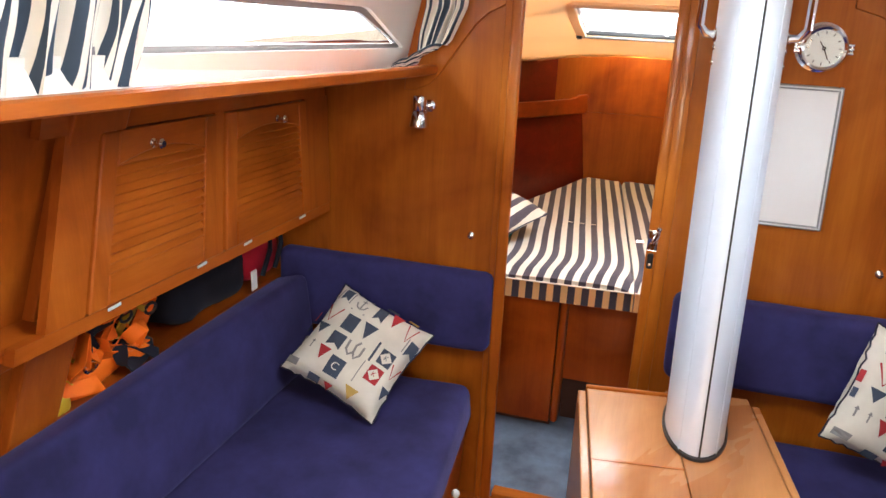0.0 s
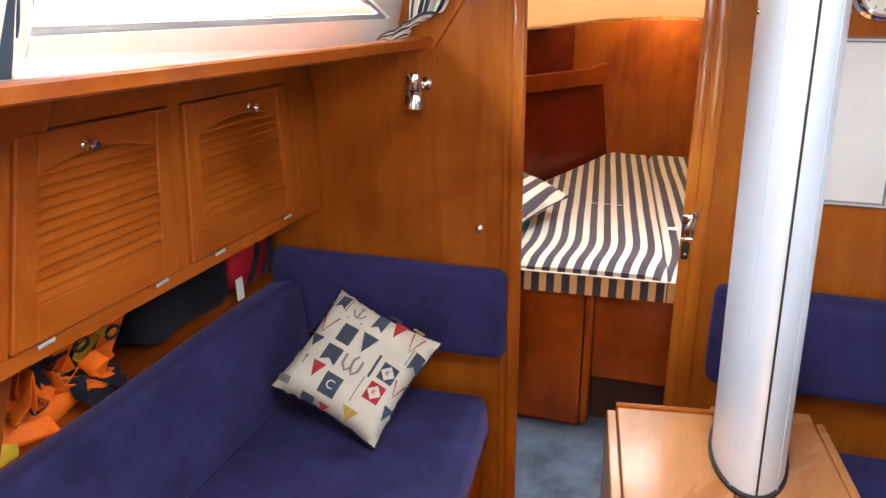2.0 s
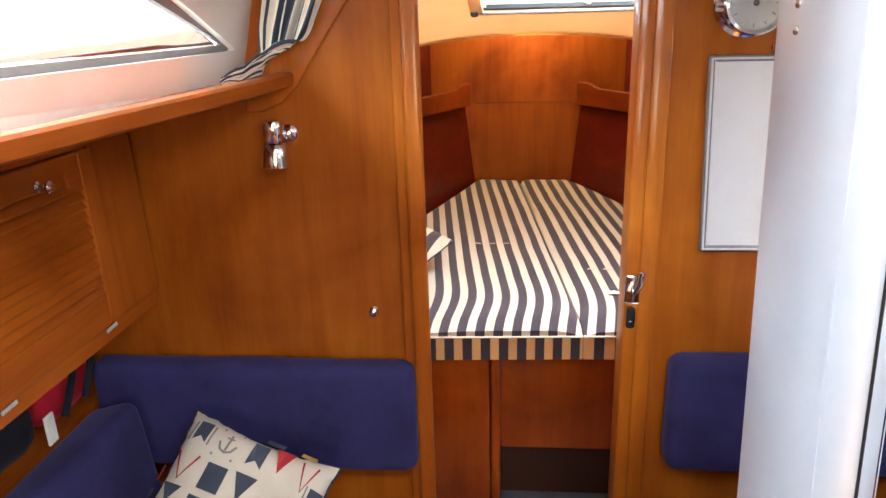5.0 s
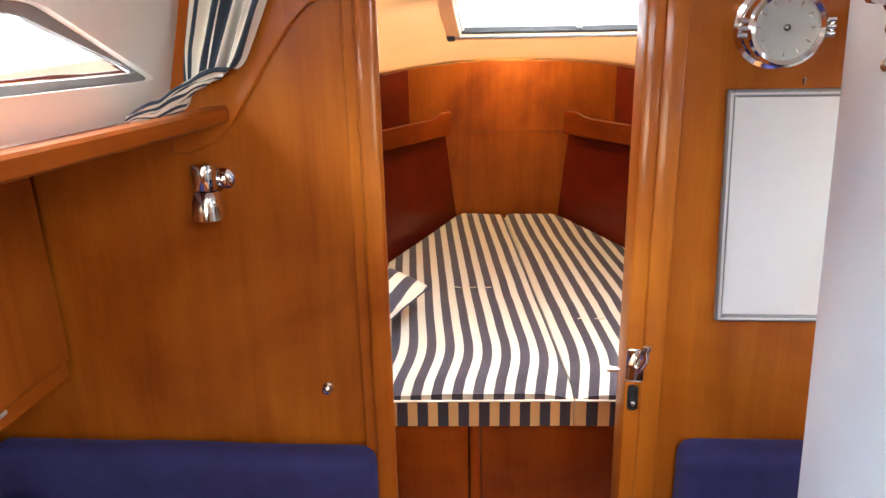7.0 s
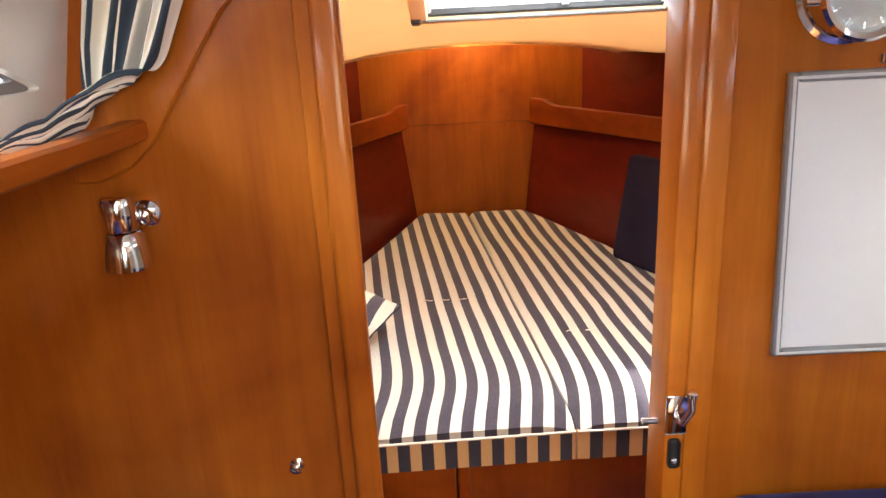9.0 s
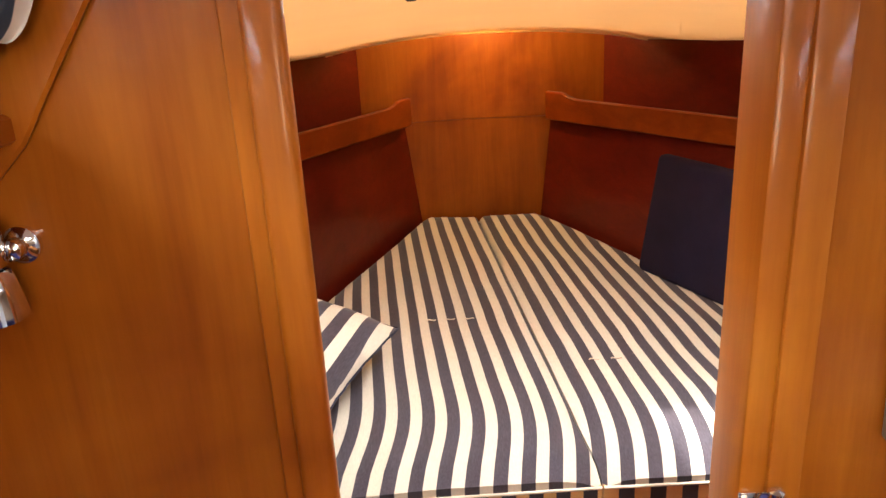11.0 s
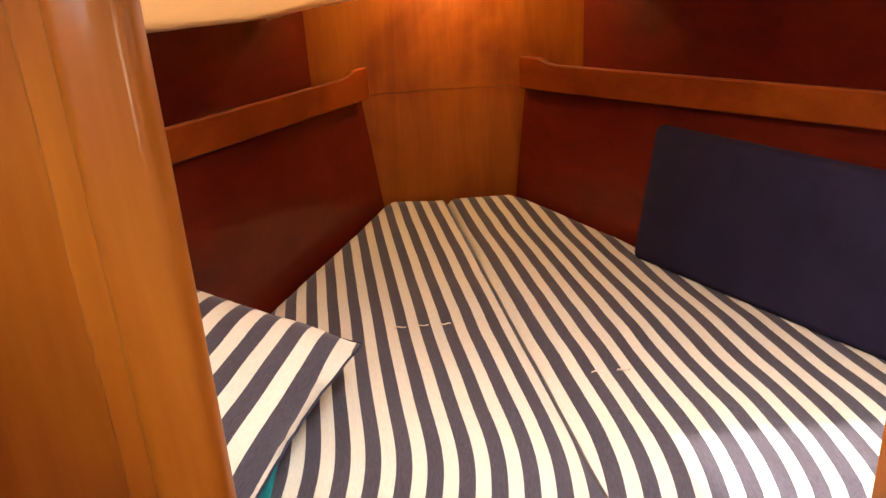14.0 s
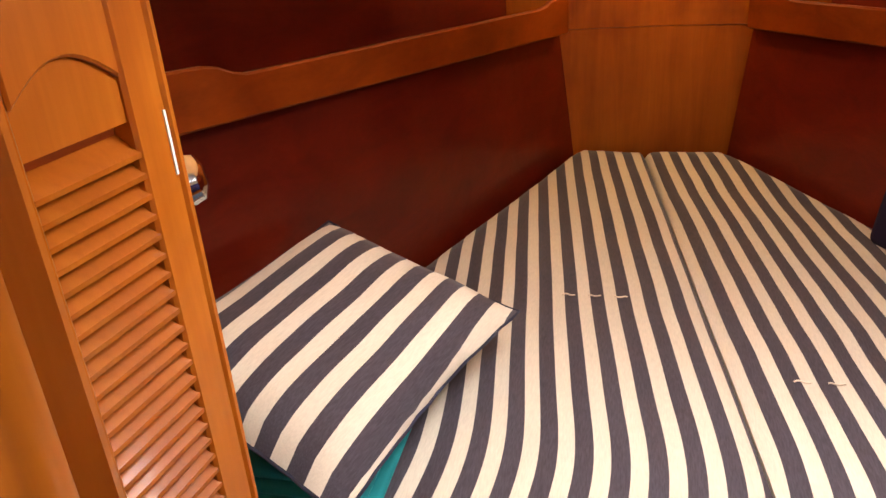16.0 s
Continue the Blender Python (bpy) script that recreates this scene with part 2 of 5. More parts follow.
def part(name, bm, material, parent=None, label="", smooth=None):
    """Links a bmesh, in world places, as one mesh object under a thing or a part."""
    bmesh.ops.recalc_face_normals(bm, faces=bm.faces)
    me = bpy.data.meshes.new(name)
    bm.to_mesh(me)
    bm.free()
    me.materials.append(material)
    if smooth is not None:
        me.set_sharp_from_angle(angle=radians(smooth))
        for p in me.polygons:
            p.use_smooth = True
    ob = new(name, me)
    if parent is not None:
        ob.parent = parent
        if parent.data is None:
            ob.matrix_parent_inverse = parent.matrix_basis.inverted()
    if label:
        ob["label"] = label
    return ob


def box(lo, hi, bevel=0.0, seg=2, bm=None):
    own = bmesh.new()
    bmesh.ops.create_cube(own, size=1)
    for v in own.verts:
        v.co = Vector([lo[i] + (v.co[i] + 0.5) * (hi[i] - lo[i]) for i in range(3)])
    if bevel:
        bmesh.ops.bevel(own, geom=own.edges[:], offset=bevel, segments=seg, affect="EDGES", profile=0.5)
    return own if bm is None else join(bm, own)


def join(bm, other):
    me = bpy.data.meshes.new("tmp")
    other.to_mesh(me)
    other.free()
    bm.from_mesh(me)
    bpy.data.meshes.remove(me)
    return bm


def hexa(bottom, top, bevel=0.0, seg=2):
    """A block from four bottom and four top corners."""
    bm = bmesh.new()
    b = [bm.verts.new(p) for p in bottom]
    t = [bm.verts.new(p) for p in top]
    bm.faces.new(b[::-1])
    bm.faces.new(t)
    for i in range(4):
        bm.faces.new((b[i], b[(i + 1) % 4], t[(i + 1) % 4], t[i]))
    if bevel:
        bmesh.ops.recalc_face_normals(bm, faces=bm.faces)
        bmesh.ops.bevel(bm, geom=bm.edges[:], offset=bevel, segments=seg, affect="EDGES", profile=0.5)
    return bm


def prism(points, to3d, depth, bevel=0.0, seg=1):
    """A plate: an outline of 2D points, set in space by to3d(u, v, d), d from 0 to depth."""
    bm = bmesh.new()
    a = [bm.verts.new(to3d(u, v, 0)) for u, v in points]
    b = [bm.verts.new(to3d(u, v, depth)) for u, v in points]
    bm.faces.new(a[::-1])
    bm.faces.new(b)
    for i in range(len(a)):
        j = (i + 1) % len(a)
        bm.faces.new((a[i], a[j], b[j], b[i]))
    if bevel:
        bmesh.ops.recalc_face_normals(bm, faces=bm.faces)
        es = [e for e in bm.edges if e.calc_face_angle(0) > 0.6]
        bmesh.ops.bevel(bm, geom=es, offset=bevel, segments=seg, affect="EDGES", profile=0.5)
    return bm


def lathe(profile, axis_place, axis, seg=24, caps=True):
    """A turned shape: (radius, along) pairs about an axis."""
    bm = bmesh.new()
    z = Vector(axis).normalized()
    x = z.orthogonal().normalized()
    y = z.cross(x)
    rings = []
    for r, h in profile:
        rings.append([bm.verts.new(Vector(axis_place) + z * h + (x * math.cos(a) + y * math.sin(a)) * r) for a in (2 * math.pi * k / seg for k in range(seg))])
    for p, q in zip(rings, rings[1:]):
        for k in range(seg):
            bm.faces.new((p[k], p[(k + 1) % seg], q[(k + 1) % seg], q[k]))
    if caps:
        bm.faces.new(rings[0][::-1])
        bm.faces.new(rings[-1])
    return bm


def tube(path, radius, seg=10, bm=None):
    """A round bar along a list of places."""
    bm = bm or bmesh.new()
    pts = [Vector(p) for p in path]
    rings = []
    up = Vector((0.13, 0.27, 0.95)).normalized()
    for i, p in enumerate(pts):
        d = (pts[min(i + 1, len(pts) - 1)] - pts[max(i - 1, 0)]).normalized()
        s = d.cross(up)
        s = s.normalized() if s.length > 0.05 else d.orthogonal().normalized()
        t = d.cross(s)
        rings.append([bm.verts.new(p + (s * math.cos(a) + t * math.sin(a)) * radius) for a in (2 * math.pi * k / seg for k in range(seg))])
    for a, b in zip(rings, rings[1:]):
        for k in range(seg):
            bm.faces.new((a[k], a[(k + 1) % seg], b[(k + 1) % seg], b[k]))
    bm.faces.new(rings[0][::-1])
    bm.faces.new(rings[-1])
    return bm


def grid(nu, nv, f):
    """A sheet of nu x nv cells from f(u, v), u and v from 0 to 1."""
    bm = bmesh.new()
    vs = [[bm.verts.new(f(i / nu, j / nv)) for j in range(nv + 1)] for i in range(nu + 1)]
    for i in range(nu):
        for j in range(nv):
            bm.faces.new((vs[i][j], vs[i + 1][j], vs[i + 1][j + 1], vs[i][j + 1]))
    return bm


def solid(bm, thickness):
    """Gives a sheet its thickness, against its normals."""
    bmesh.ops.recalc_face_normals(bm, faces=bm.faces)
    bmesh.ops.solidify(bm, geom=bm.faces[:], thickness=thickness)
    return bm


def lerp(a, b, t):
    return a + (b - a) * t


def smooth(t):
    t = max(0.0, min(1.0, t))
    return t * t * (3 - 2 * t)
# ---- the plan ----
WALL = 2.145            # the saloon's side of the bulkhead
BACK = 2.163            # the cabin's side of it
SOLE = 0.05             # the saloon's floor
DOOR_L, DOOR_R = -0.106, 0.314
HEAD = 1.95             # the saloon's ceiling
V_PORT = lambda s: (-0.087 - 0.355 * s, 4.46 - s)      # foot of the berth's port side, s metres aft
V_STAR = lambda s: (0.315 + 0.52 * s, 4.43 - s)        # the same to starboard
RAIL = lambda y: (-0.47 + 0.10 * smooth((y - 0.5) / 1.7), 1.572 - 0.045 * (y - 0.6))   # shelf edge: x, z


def sheer(y, z):
    """Locker fronts follow the sheer: they fan and fall slightly towards the bow."""
    lean = 0.11 * max(0.0, (1.96 - y)) / 0.9
    return y - lean * (1.44 - z) / 0.33, z - 0.05 * (y - 1.16)


# ---- setting ----
def setting(name, bm, material, label="", smooth_angle=None):
    ob = part(name, bm, material, None, "", smooth_angle)
    return tagged(ob, label, "", "", "structure")


setting("floor", box((-1.2, -1.8, SOLE - 0.05), (1.75, WALL - 0.002, SOLE)), teak_y, "varnished teak cabin sole")
setting("floor_forward_cabin", box((-1.2, BACK + 0.002, -0.05), (1.75, 4.6, 0.0)), carpet, "blue-grey carpet on the forward cabin sole")
setting("door_sill", box((DOOR_L, WALL - 0.012, 0.0), (DOOR_R, BACK + 0.02, 0.072), 0.004), teak_x, "low teak sill under the doorway")

def upright(points):
    return prism(points, lambda u, v, d: (u, WALL + d, v), BACK - WALL)


setting("wall_bulkhead_port", upright([(-1.2, 0.0), (-0.160, 0.0), (-0.160, 2.0), (-0.43, 2.0), (-0.465, 1.52), (-1.2, 1.52)]), teak_z, "varnished teak bulkhead, port of the doorway")
setting("wall_bulkhead_starboard", upright([(0.358, 0.0), (1.75, 0.0), (1.75, 1.52), (1.125, 1.52), (1.09, 2.0), (0.358, 2.0)]), teak_z, "varnished teak bulkhead, starboard of the doorway")
setting("wall_bulkhead_header", box((-0.1595, WALL, 1.80), (0.3575, BACK, 2.0)), teak_x, "varnished teak above the doorway")
aft = box((-1.2, -1.84, 0.0), (-0.56, -1.8, 1.5))
aft = box((-0.56, -1.84, 0.0), (-0.1, -1.8, 2.0), bm=aft)
aft = box((0.7, -1.84, 0.0), (1.22, -1.8, 2.0), bm=aft)
aft = box((1.22, -1.84, 0.0), (1.75, -1.8, 1.5), bm=aft)
aft = box((-0.1, -1.84, 0.0), (0.7, -1.8, 0.95), bm=aft)
setting("wall_aft", aft, teak_z, "varnished teak panel round the companionway")
setting("wall_port", box((-1.24, -1.84, 0.0), (-1.2, 4.66, 1.50)), hull_grey, "painted hull side lining")
setting("wall_starboard", box((1.75, -1.84, 0.0), (1.79, 4.66, 1.50)), hull_grey, "painted hull side lining")
setting("wall_stem", box((-1.2, 4.62, 0.0), (1.75, 4.66, 1.50)), hull_grey, "painted lining at the bow")
ceil = box((-0.52, -1.84, HEAD), (0.02, BACK, HEAD + 0.04))
ceil = box((0.58, -1.84, HEAD), (1.18, BACK, HEAD + 0.04), bm=ceil)
ceil = box((0.02, -1.84, HEAD), (0.58, 0.47, HEAD + 0.04), bm=ceil)
ceil = box((0.02, 1.03, HEAD), (0.58, BACK, HEAD + 0.04), bm=ceil)
setting("ceiling", ceil, liner_white, "off-white moulded saloon headlining")

# door frame: posts on both sides of the doorway
post = box((-0.142, WALL - 0.042, SOLE), (-0.106, WALL - 0.022, 1.80), 0.008, 3)
post = box((-0.163, WALL - 0.0225, SOLE), (-0.138, WALL - 0.0002, 1.80), 0.002, 1, bm=post)
setting("door_frame_port", post, teak_z, "rounded teak door post", 40)
post = box((DOOR_R - 0.014, WALL - 0.012, 0.0), (0.3285, BACK + 0.055, 1.80), 0.004)
post = box((0.3275, WALL - 0.0155, SOLE), (0.362, BACK + 0.010, 1.80), 0.003, 2, bm=post)
setting("door_frame_starboard", post, teak_z, "stepped teak door post", 40)

# curved trim that ends the deckhead lining on the bulkhead, port and starboard
CURVE = [(-0.10, 1.70), (-0.16, 1.683), (-0.215, 1.655), (-0.25, 1.622), (-0.29, 1.566), (-0.325, 1.516), (-0.352, 1.475), (-0.385, 1.443), (-0.43, 1.425)]
outline = CURVE + [(-0.462, 1.425), (-0.43, 1.94), (-0.10, 1.94)]
setting("trim_port", prism(outline, lambda u, v, d: (u, WALL - 0.001 - d, v), 0.009, 0.003), teak_z, "curved teak trim over the bulkhead")
outline = [(0.62 - u, v + 0.012) for u, v in CURVE] + [(1.12, 1.437), (1.09, 1.94), (0.72, 1.94)]
setting("trim_starboard", prism(outline, lambda u, v, d: (u, WALL - 0.001 - d, v), 0.009, 0.003), teak_z, "curved teak trim over the bulkhead")


# side of the coachroof with the long window, port; the same to starboard, out of view
def coachroof(u, y):
    """A point of the sloping coachroof side: u from the shelf up."""
    x, z = RAIL(y)
    return x - 0.09 + 0.10 * u, z - 0.012 + u * 0.42


def window_hole(y0, y1, u0, u1, cut):
    """The outline of a window in (y, u), with rounded corners and a slanted fore end."""
    def corner(p, q, r, k=5):
        p, q, r = Vector(p), Vector(q), Vector(r)
        a = q + (p - q).normalized() * 0.03
        c = q + (r - q).normalized() * 0.03
        return [tuple((a.lerp(q, t)).lerp(q.lerp(c, t), t)) for t in (i / k for i in range(k + 1))]
    quad = [(y0, u0), (y1, u0), (y1 - cut, u1), (y0, u1)]
    outline = []
    for i in range(4):
        outline += corner(quad[i - 1], quad[i], quad[(i + 1) % 4])
    return outline


hole = window_hole(0.35, 2.085, 0.135, 0.38, 0.30)


def sheet_with_hole(outer, hole, to3d, thickness):
    """A plate with a hole: outer is a rectangle (y0, u0, y1, u1)."""
    bm = bmesh.new()
    y0, u0, y1, u1 = outer
    n = len(hole)
    cy, cu = sum(p[0] for p in hole) / n, sum(p[1] for p in hole) / n
    out = []
    for (y, u) in hole:
        dy, du = y - cy, u - cu
        k = min(((y1 if dy > 0 else y0) - cy) / dy if abs(dy) > 1e-6 else 1e9, ((u1 if du > 0 else u0) - cu) / du if abs(du) > 1e-6 else 1e9)
        out.append((cy + dy * k, cu + du * k))
    corners = [(y0, u0), (y1, u0), (y1, u1), (y0, u1)]
    for c in corners:
        k = min(range(n), key=lambda i: (out[i][0] - c[0]) ** 2 + (out[i][1] - c[1]) ** 2)
        out[k] = c
    a = [bm.verts.new(to3d(u, y, 0)) for y, u in hole]
    b = [bm.verts.new(to3d(u, y, 0)) for y, u in out]
    c = [bm.verts.new(to3d(u, y, thickness)) for y, u in hole]
    e = [bm.verts.new(to3d(u, y, thickness)) for y, u in out]
    for i in range(n):
        j = (i + 1) % n
        bm.faces.new((a[i], a[j], b[j], b[i]))
        bm.faces.new((c[i], e[i], e[j], c[j]))
        bm.faces.new((a[i], c[i], c[j], a[j]))
    return bm


def roofside(u, y, d):
    x, z = coachroof(u, y)
    return (x - d, y, z)


setting("wall_coachroof_port", sheet_with_hole((-1.8, -0.03, WALL - 0.002, 0.97), hole, roofside, 0.03), liner_white, "off-white coachroof side with a long window")
setting("wall_coachroof_starboard", sheet_with_hole((-1.8, -0.03, WALL - 0.002, 0.97), hole, lambda u, y, d: (0.66 - roofside(u, y, d)[0],) + roofside(u, y, d)[1:], 0.03), liner_white, "off-white coachroof side with a long window")
for side, k in (("1", 0), ("2", 1)):
    w = thing("window_" + side, (-0.55 if k == 0 else 1.2, 1.2, 1.7), "long acrylic window in the coachroof side", "window", "", "structure")
    flip = (lambda p: (0.66 - p[0], p[1], p[2])) if k else (lambda p: p)
    n = len(hole)
    cy, cu = 1.2, 0.255
    inner = [(cy + (y - cy) * 0.962, cu + (u - cu) * 0.76) for y, u in hole]
    bm = bmesh.new()
    rows = [[bm.verts.new(flip(roofside(u, y, d))) for y, u in ring] for ring, d in ((hole, 0.012), (inner, 0.012), (inner, 0.024), (hole, 0.024))]
    for p, q in zip(rows, rows[1:] + rows[:1]):
        for i in range(n):
            bm.faces.new((p[i], p[(i + 1) % n], q[(i + 1) % n], q[i]))
    part("window_frame", bm, window_tint, w, "grey gasket round the pane")
    bm = prism([(y, u) for y, u in inner], lambda y, u, d: flip(roofside(u, y, 0.016 + d)), 0.004)
    part("pane", bm, pane_glass, w).visible_shadow = False

# shelf edge along the port side, and the fascia and deck above the lockers
def sweep(section, ys, to3d):
    bm = bmesh.new()
    rows = [[bm.verts.new(to3d(a, b, y)) for a, b in section] for y in ys]
    n = len(section)
    for p, q in zip(rows, rows[1:]):
        for i in range(n):
            bm.faces.new((p[i], p[(i + 1) % n], q[(i + 1) % n], q[i]))
    bm.faces.new(rows[0])
    bm.faces.new(rows[-1][::-1])
    return bm


YS = [-1.8 + i * (WALL - 0.002 + 1.8) / 40 for i in range(41)]
sec = [(0.012, -0.004), (0.006, 0.0), (-0.016, 0.0), (-0.018, -0.012), (-0.11, -0.012), (-0.11, -0.024), (-0.02, -0.027), (0.006, -0.027), (0.012, -0.023)]
setting("shelf_edge_port", sweep(sec, YS, lambda a, b, y: (RAIL(y)[0] + a, y, RAIL(y)[1] + b)), teak_y, "teak shelf edge below the window", 30)
setting("shelf_edge_starboard", sweep(sec, YS, lambda a, b, y: (0.66 - RAIL(y)[0] - a, y, RAIL(y)[1] + b)), teak_y, "teak shelf edge below the window", 30)
# side decks outboard of the shelves; they follow the sheer
def deck(a, b, y):
    """a: 0 at the shelf, 1 over the locker fronts, 2 at the hull; b: 0 below, 1 above."""
    x, z = RAIL(y)
    return ((x - 0.10, z - 0.022 + 0.014 * b), (-0.74, z - 0.026 + 0.014 * b), (-1.24, 1.502 + 0.03 * b))[a]


rim = [(0, 0), (0, 1), (1, 1), (2, 1), (2, 0), (1, 0)]
YD = YS[:-1] + [BACK]
setting("side_deck_port", sweep(rim, YD, lambda a, b, y: (deck(a, b, y)[0], y, deck(a, b, y)[1])), liner_white, "side deck over the lockers")
setting("side_deck_starboard", sweep(rim, YD, lambda a, b, y: (min(1.79, 0.66 - deck(a, b, y)[0]) if a < 2 else 1.79, y, deck(a, b, y)[1])), liner_white, "side deck over the lockers")
# bright hazy distance ahead and to port, beyond the windows
haze = bpy.data.materials.new("bright_haze")
haze.use_nodes = True
em = haze.node_tree.nodes.new("ShaderNodeEmission")
em.inputs["Color"].default_value, em.inputs["Strength"].default_value = (0.97, 0.98, 1.0, 1), 1.6
haze.node_tree.links.new(em.outputs[0], haze.node_tree.nodes["Material Output"].inputs["Surface"])
bm = box((-60.2, -60, -2), (-60, 60, 30))
bm = box((-60, 60, -2), (60, 60.2, 30), bm=bm)
bm = box((-1.02, -1.8, 1.53), (-1.0, 5.5, 2.3), bm=bm)
bm = box((1.66, -1.8, 1.53), (1.68, 5.5, 2.3), bm=bm)
setting("backdrop", bm, haze, "bright hazy sky near the horizon")

# ---- forward cabin shell ----
FORE = 4.45
HX0, HX1, HY0, HY1 = -0.02, 0.48, 2.44, 2.86


def roof_z(y):
    return 1.387 + 0.1195 * (4.45 - y) + 0.14 * max(0.0, HY1 + 0.02 - y)


def roof(x, y):
    """The headlining: highest along the middle, meeting the upper linings at an even height."""
    left, right = -0.335 - 0.378 * (4.45 - y), 0.60 + 0.478 * (4.45 - y)
    c, w = (left + right) / 2, (right - left) / 2
    edge = 1.352 + 0.038 * (4.45 - y)
    near = smooth((2.95 - y) / 0.6)        # narrower under the coachroof, near the bulkhead
    c, w = lerp(c, 0.25, near), lerp(w, 0.78, near)
    k = abs((x - c) / w)
    if near > 0:
        k = min(k, 1.3 - 0.3 * near)
    if HX0 - 0.04 < x < HX1 + 0.04 and HY0 - 0.05 < y < HY1 + 0.05:
        k = 0.0
    return roof_z(y) - (roof_z(y) - edge) * min(1.3, k) ** 2.4


xs = [-1.22, -0.9, -0.7, -0.55, -0.4, -0.25, -0.14, -0.06, HX0, 0.12, 0.25, 0.38, HX1, 0.52, 0.62, 0.75, 0.9, 1.05, 1.25, 1.5, 1.77]
ysr = [BACK + 0.002, 2.3, 2.40, HY0, 2.53, 2.64, 2.75, HY1, 2.9, 3.0, 3.2, 3.4, 3.6, 3.8, 4.0, 4.12, 4.22]
bm = bmesh.new()
vs = [[bm.verts.new((x, y, roof(x, y))) for y in ysr] for x in xs]
for i in range(len(xs) - 1):
    for j in range(len(ysr) - 1):
        if HX0 <= xs[i] < HX1 and HY0 <= ysr[j] < HY1:
            continue
        bm.faces.new((vs[i][j], vs[i + 1][j], vs[i + 1][j + 1], vs[i][j + 1]))
bmesh.ops.recalc_face_normals(bm, faces=bm.faces)
if sum(f.normal.z for f in bm.faces) > 0:
    bmesh.ops.reverse_faces(bm, faces=bm.faces)
bmesh.ops.solidify(bm, geom=bm.faces[:], thickness=0.03)
setting("ceiling_forward_cabin", bm, liner, "cream moulded headlining of the forward cabin", 40)
setting("ceiling_bow", box((-1.2, 4.10, 1.495), (1.75, 4.66, 1.52)), liner, "deckhead over the bow, above the headlining's edge")
# narrow pale lip where the headlining ends, slightly ragged
lip = [(x, 4.225, roof(x, 4.22) + 0.0 + 0.0025 * noise.noise(Vector((x * 17, 0, 3)))) for x in (-0.9 + 0.04 * i for i in range(61))]
setting("trim_headlining_edge", tube(lip, 0.006, 8), liner, "pale trimmed edge of the headlining", 60)

# lining panels: lower ones lean outboard beside the berth, upper ones stand behind the shelves
def panel(name, p, q, z0, p2, q2, z1, material, label, thick=0.015, side=1, rise=0.0):
    n = Vector((q[1] - p[1], p[0] - q[0], 0)).normalized() * thick * side
    a = [(*p, z0), (*q, z0), (q[0] + n.x, q[1] + n.y, z0), (p[0] + n.x, p[1] + n.y, z0)]
    zq = z1 + rise
    b = [(*p2, z1), (*q2, zq), (q2[0] + n.x, q2[1] + n.y, zq), (p2[0] + n.x, p2[1] + n.y, z1)]
    return setting(name, hexa(a, b), material, label)


def out(f, s, d, side):
    x, y = f(s)
    return (x - d if side == "p" else x + d, y)


panel("wall_berth_side_port", out(V_PORT, 0.0, 0, "p"), out(V_PORT, 2.27, 0, "p"), 0.3, out(V_PORT, 0.03, 0.075, "p"), out(V_PORT, 2.27, 0.075, "p"), 1.065, mahogany_y, "red mahogany lining beside the berth", 0.015, 1, 0.155)
panel("wall_berth_side_starboard", out(V_STAR, 0.0, 0, "s"), out(V_STAR, 2.24, 0, "s"), 0.3, out(V_STAR, 0.03, 0.06, "s"), out(V_STAR, 2.24, 0.06, "s"), 1.065, mahogany_y, "red mahogany lining beside the berth", 0.015, -1, 0.13)
panel("wall_upper_port", (-0.335, FORE - 0.002), (-0.335 - 0.38 * 2.26, BACK + 0.004), 1.06, (-0.335, FORE - 0.002), (-0.335 - 0.38 * 2.26, BACK + 0.004), 1.50, mahogany_y, "red mahogany lining behind the shelf", 0.015, 1)
panel("wall_upper_starboard", (0.60, FORE - 0.002), (0.60 + 0.48 * 2.26, BACK + 0.004), 1.06, (0.60, FORE - 0.002), (0.60 + 0.48 * 2.26, BACK + 0.004), 1.50, mahogany_y, "red mahogany lining behind the shelf", 0.015, -1)


def stem_panel(z0, z1, proud):
    """A panel bent round the bow, hollow towards the cabin."""
    def f(u, v):
        x, z = lerp(-0.50, 0.80, u), lerp(z0, z1, v)
        hollow = 0.062 * max(0.0, 1 - ((x - 0.145) / 0.50) ** 2)
        return (x, FORE - proud + hollow, z)
    return solid(grid(40, 8, f), 0.012)


setting("wall_fore_lower", stem_panel(0.3, 1.0645, 0.0), golden_z, "teak panel at the head of the berth", 40)
setting("wall_fore_upper", stem_panel(1.066, 1.46, 0.002), golden_z, "teak upper panel at the head of the berth", 40)
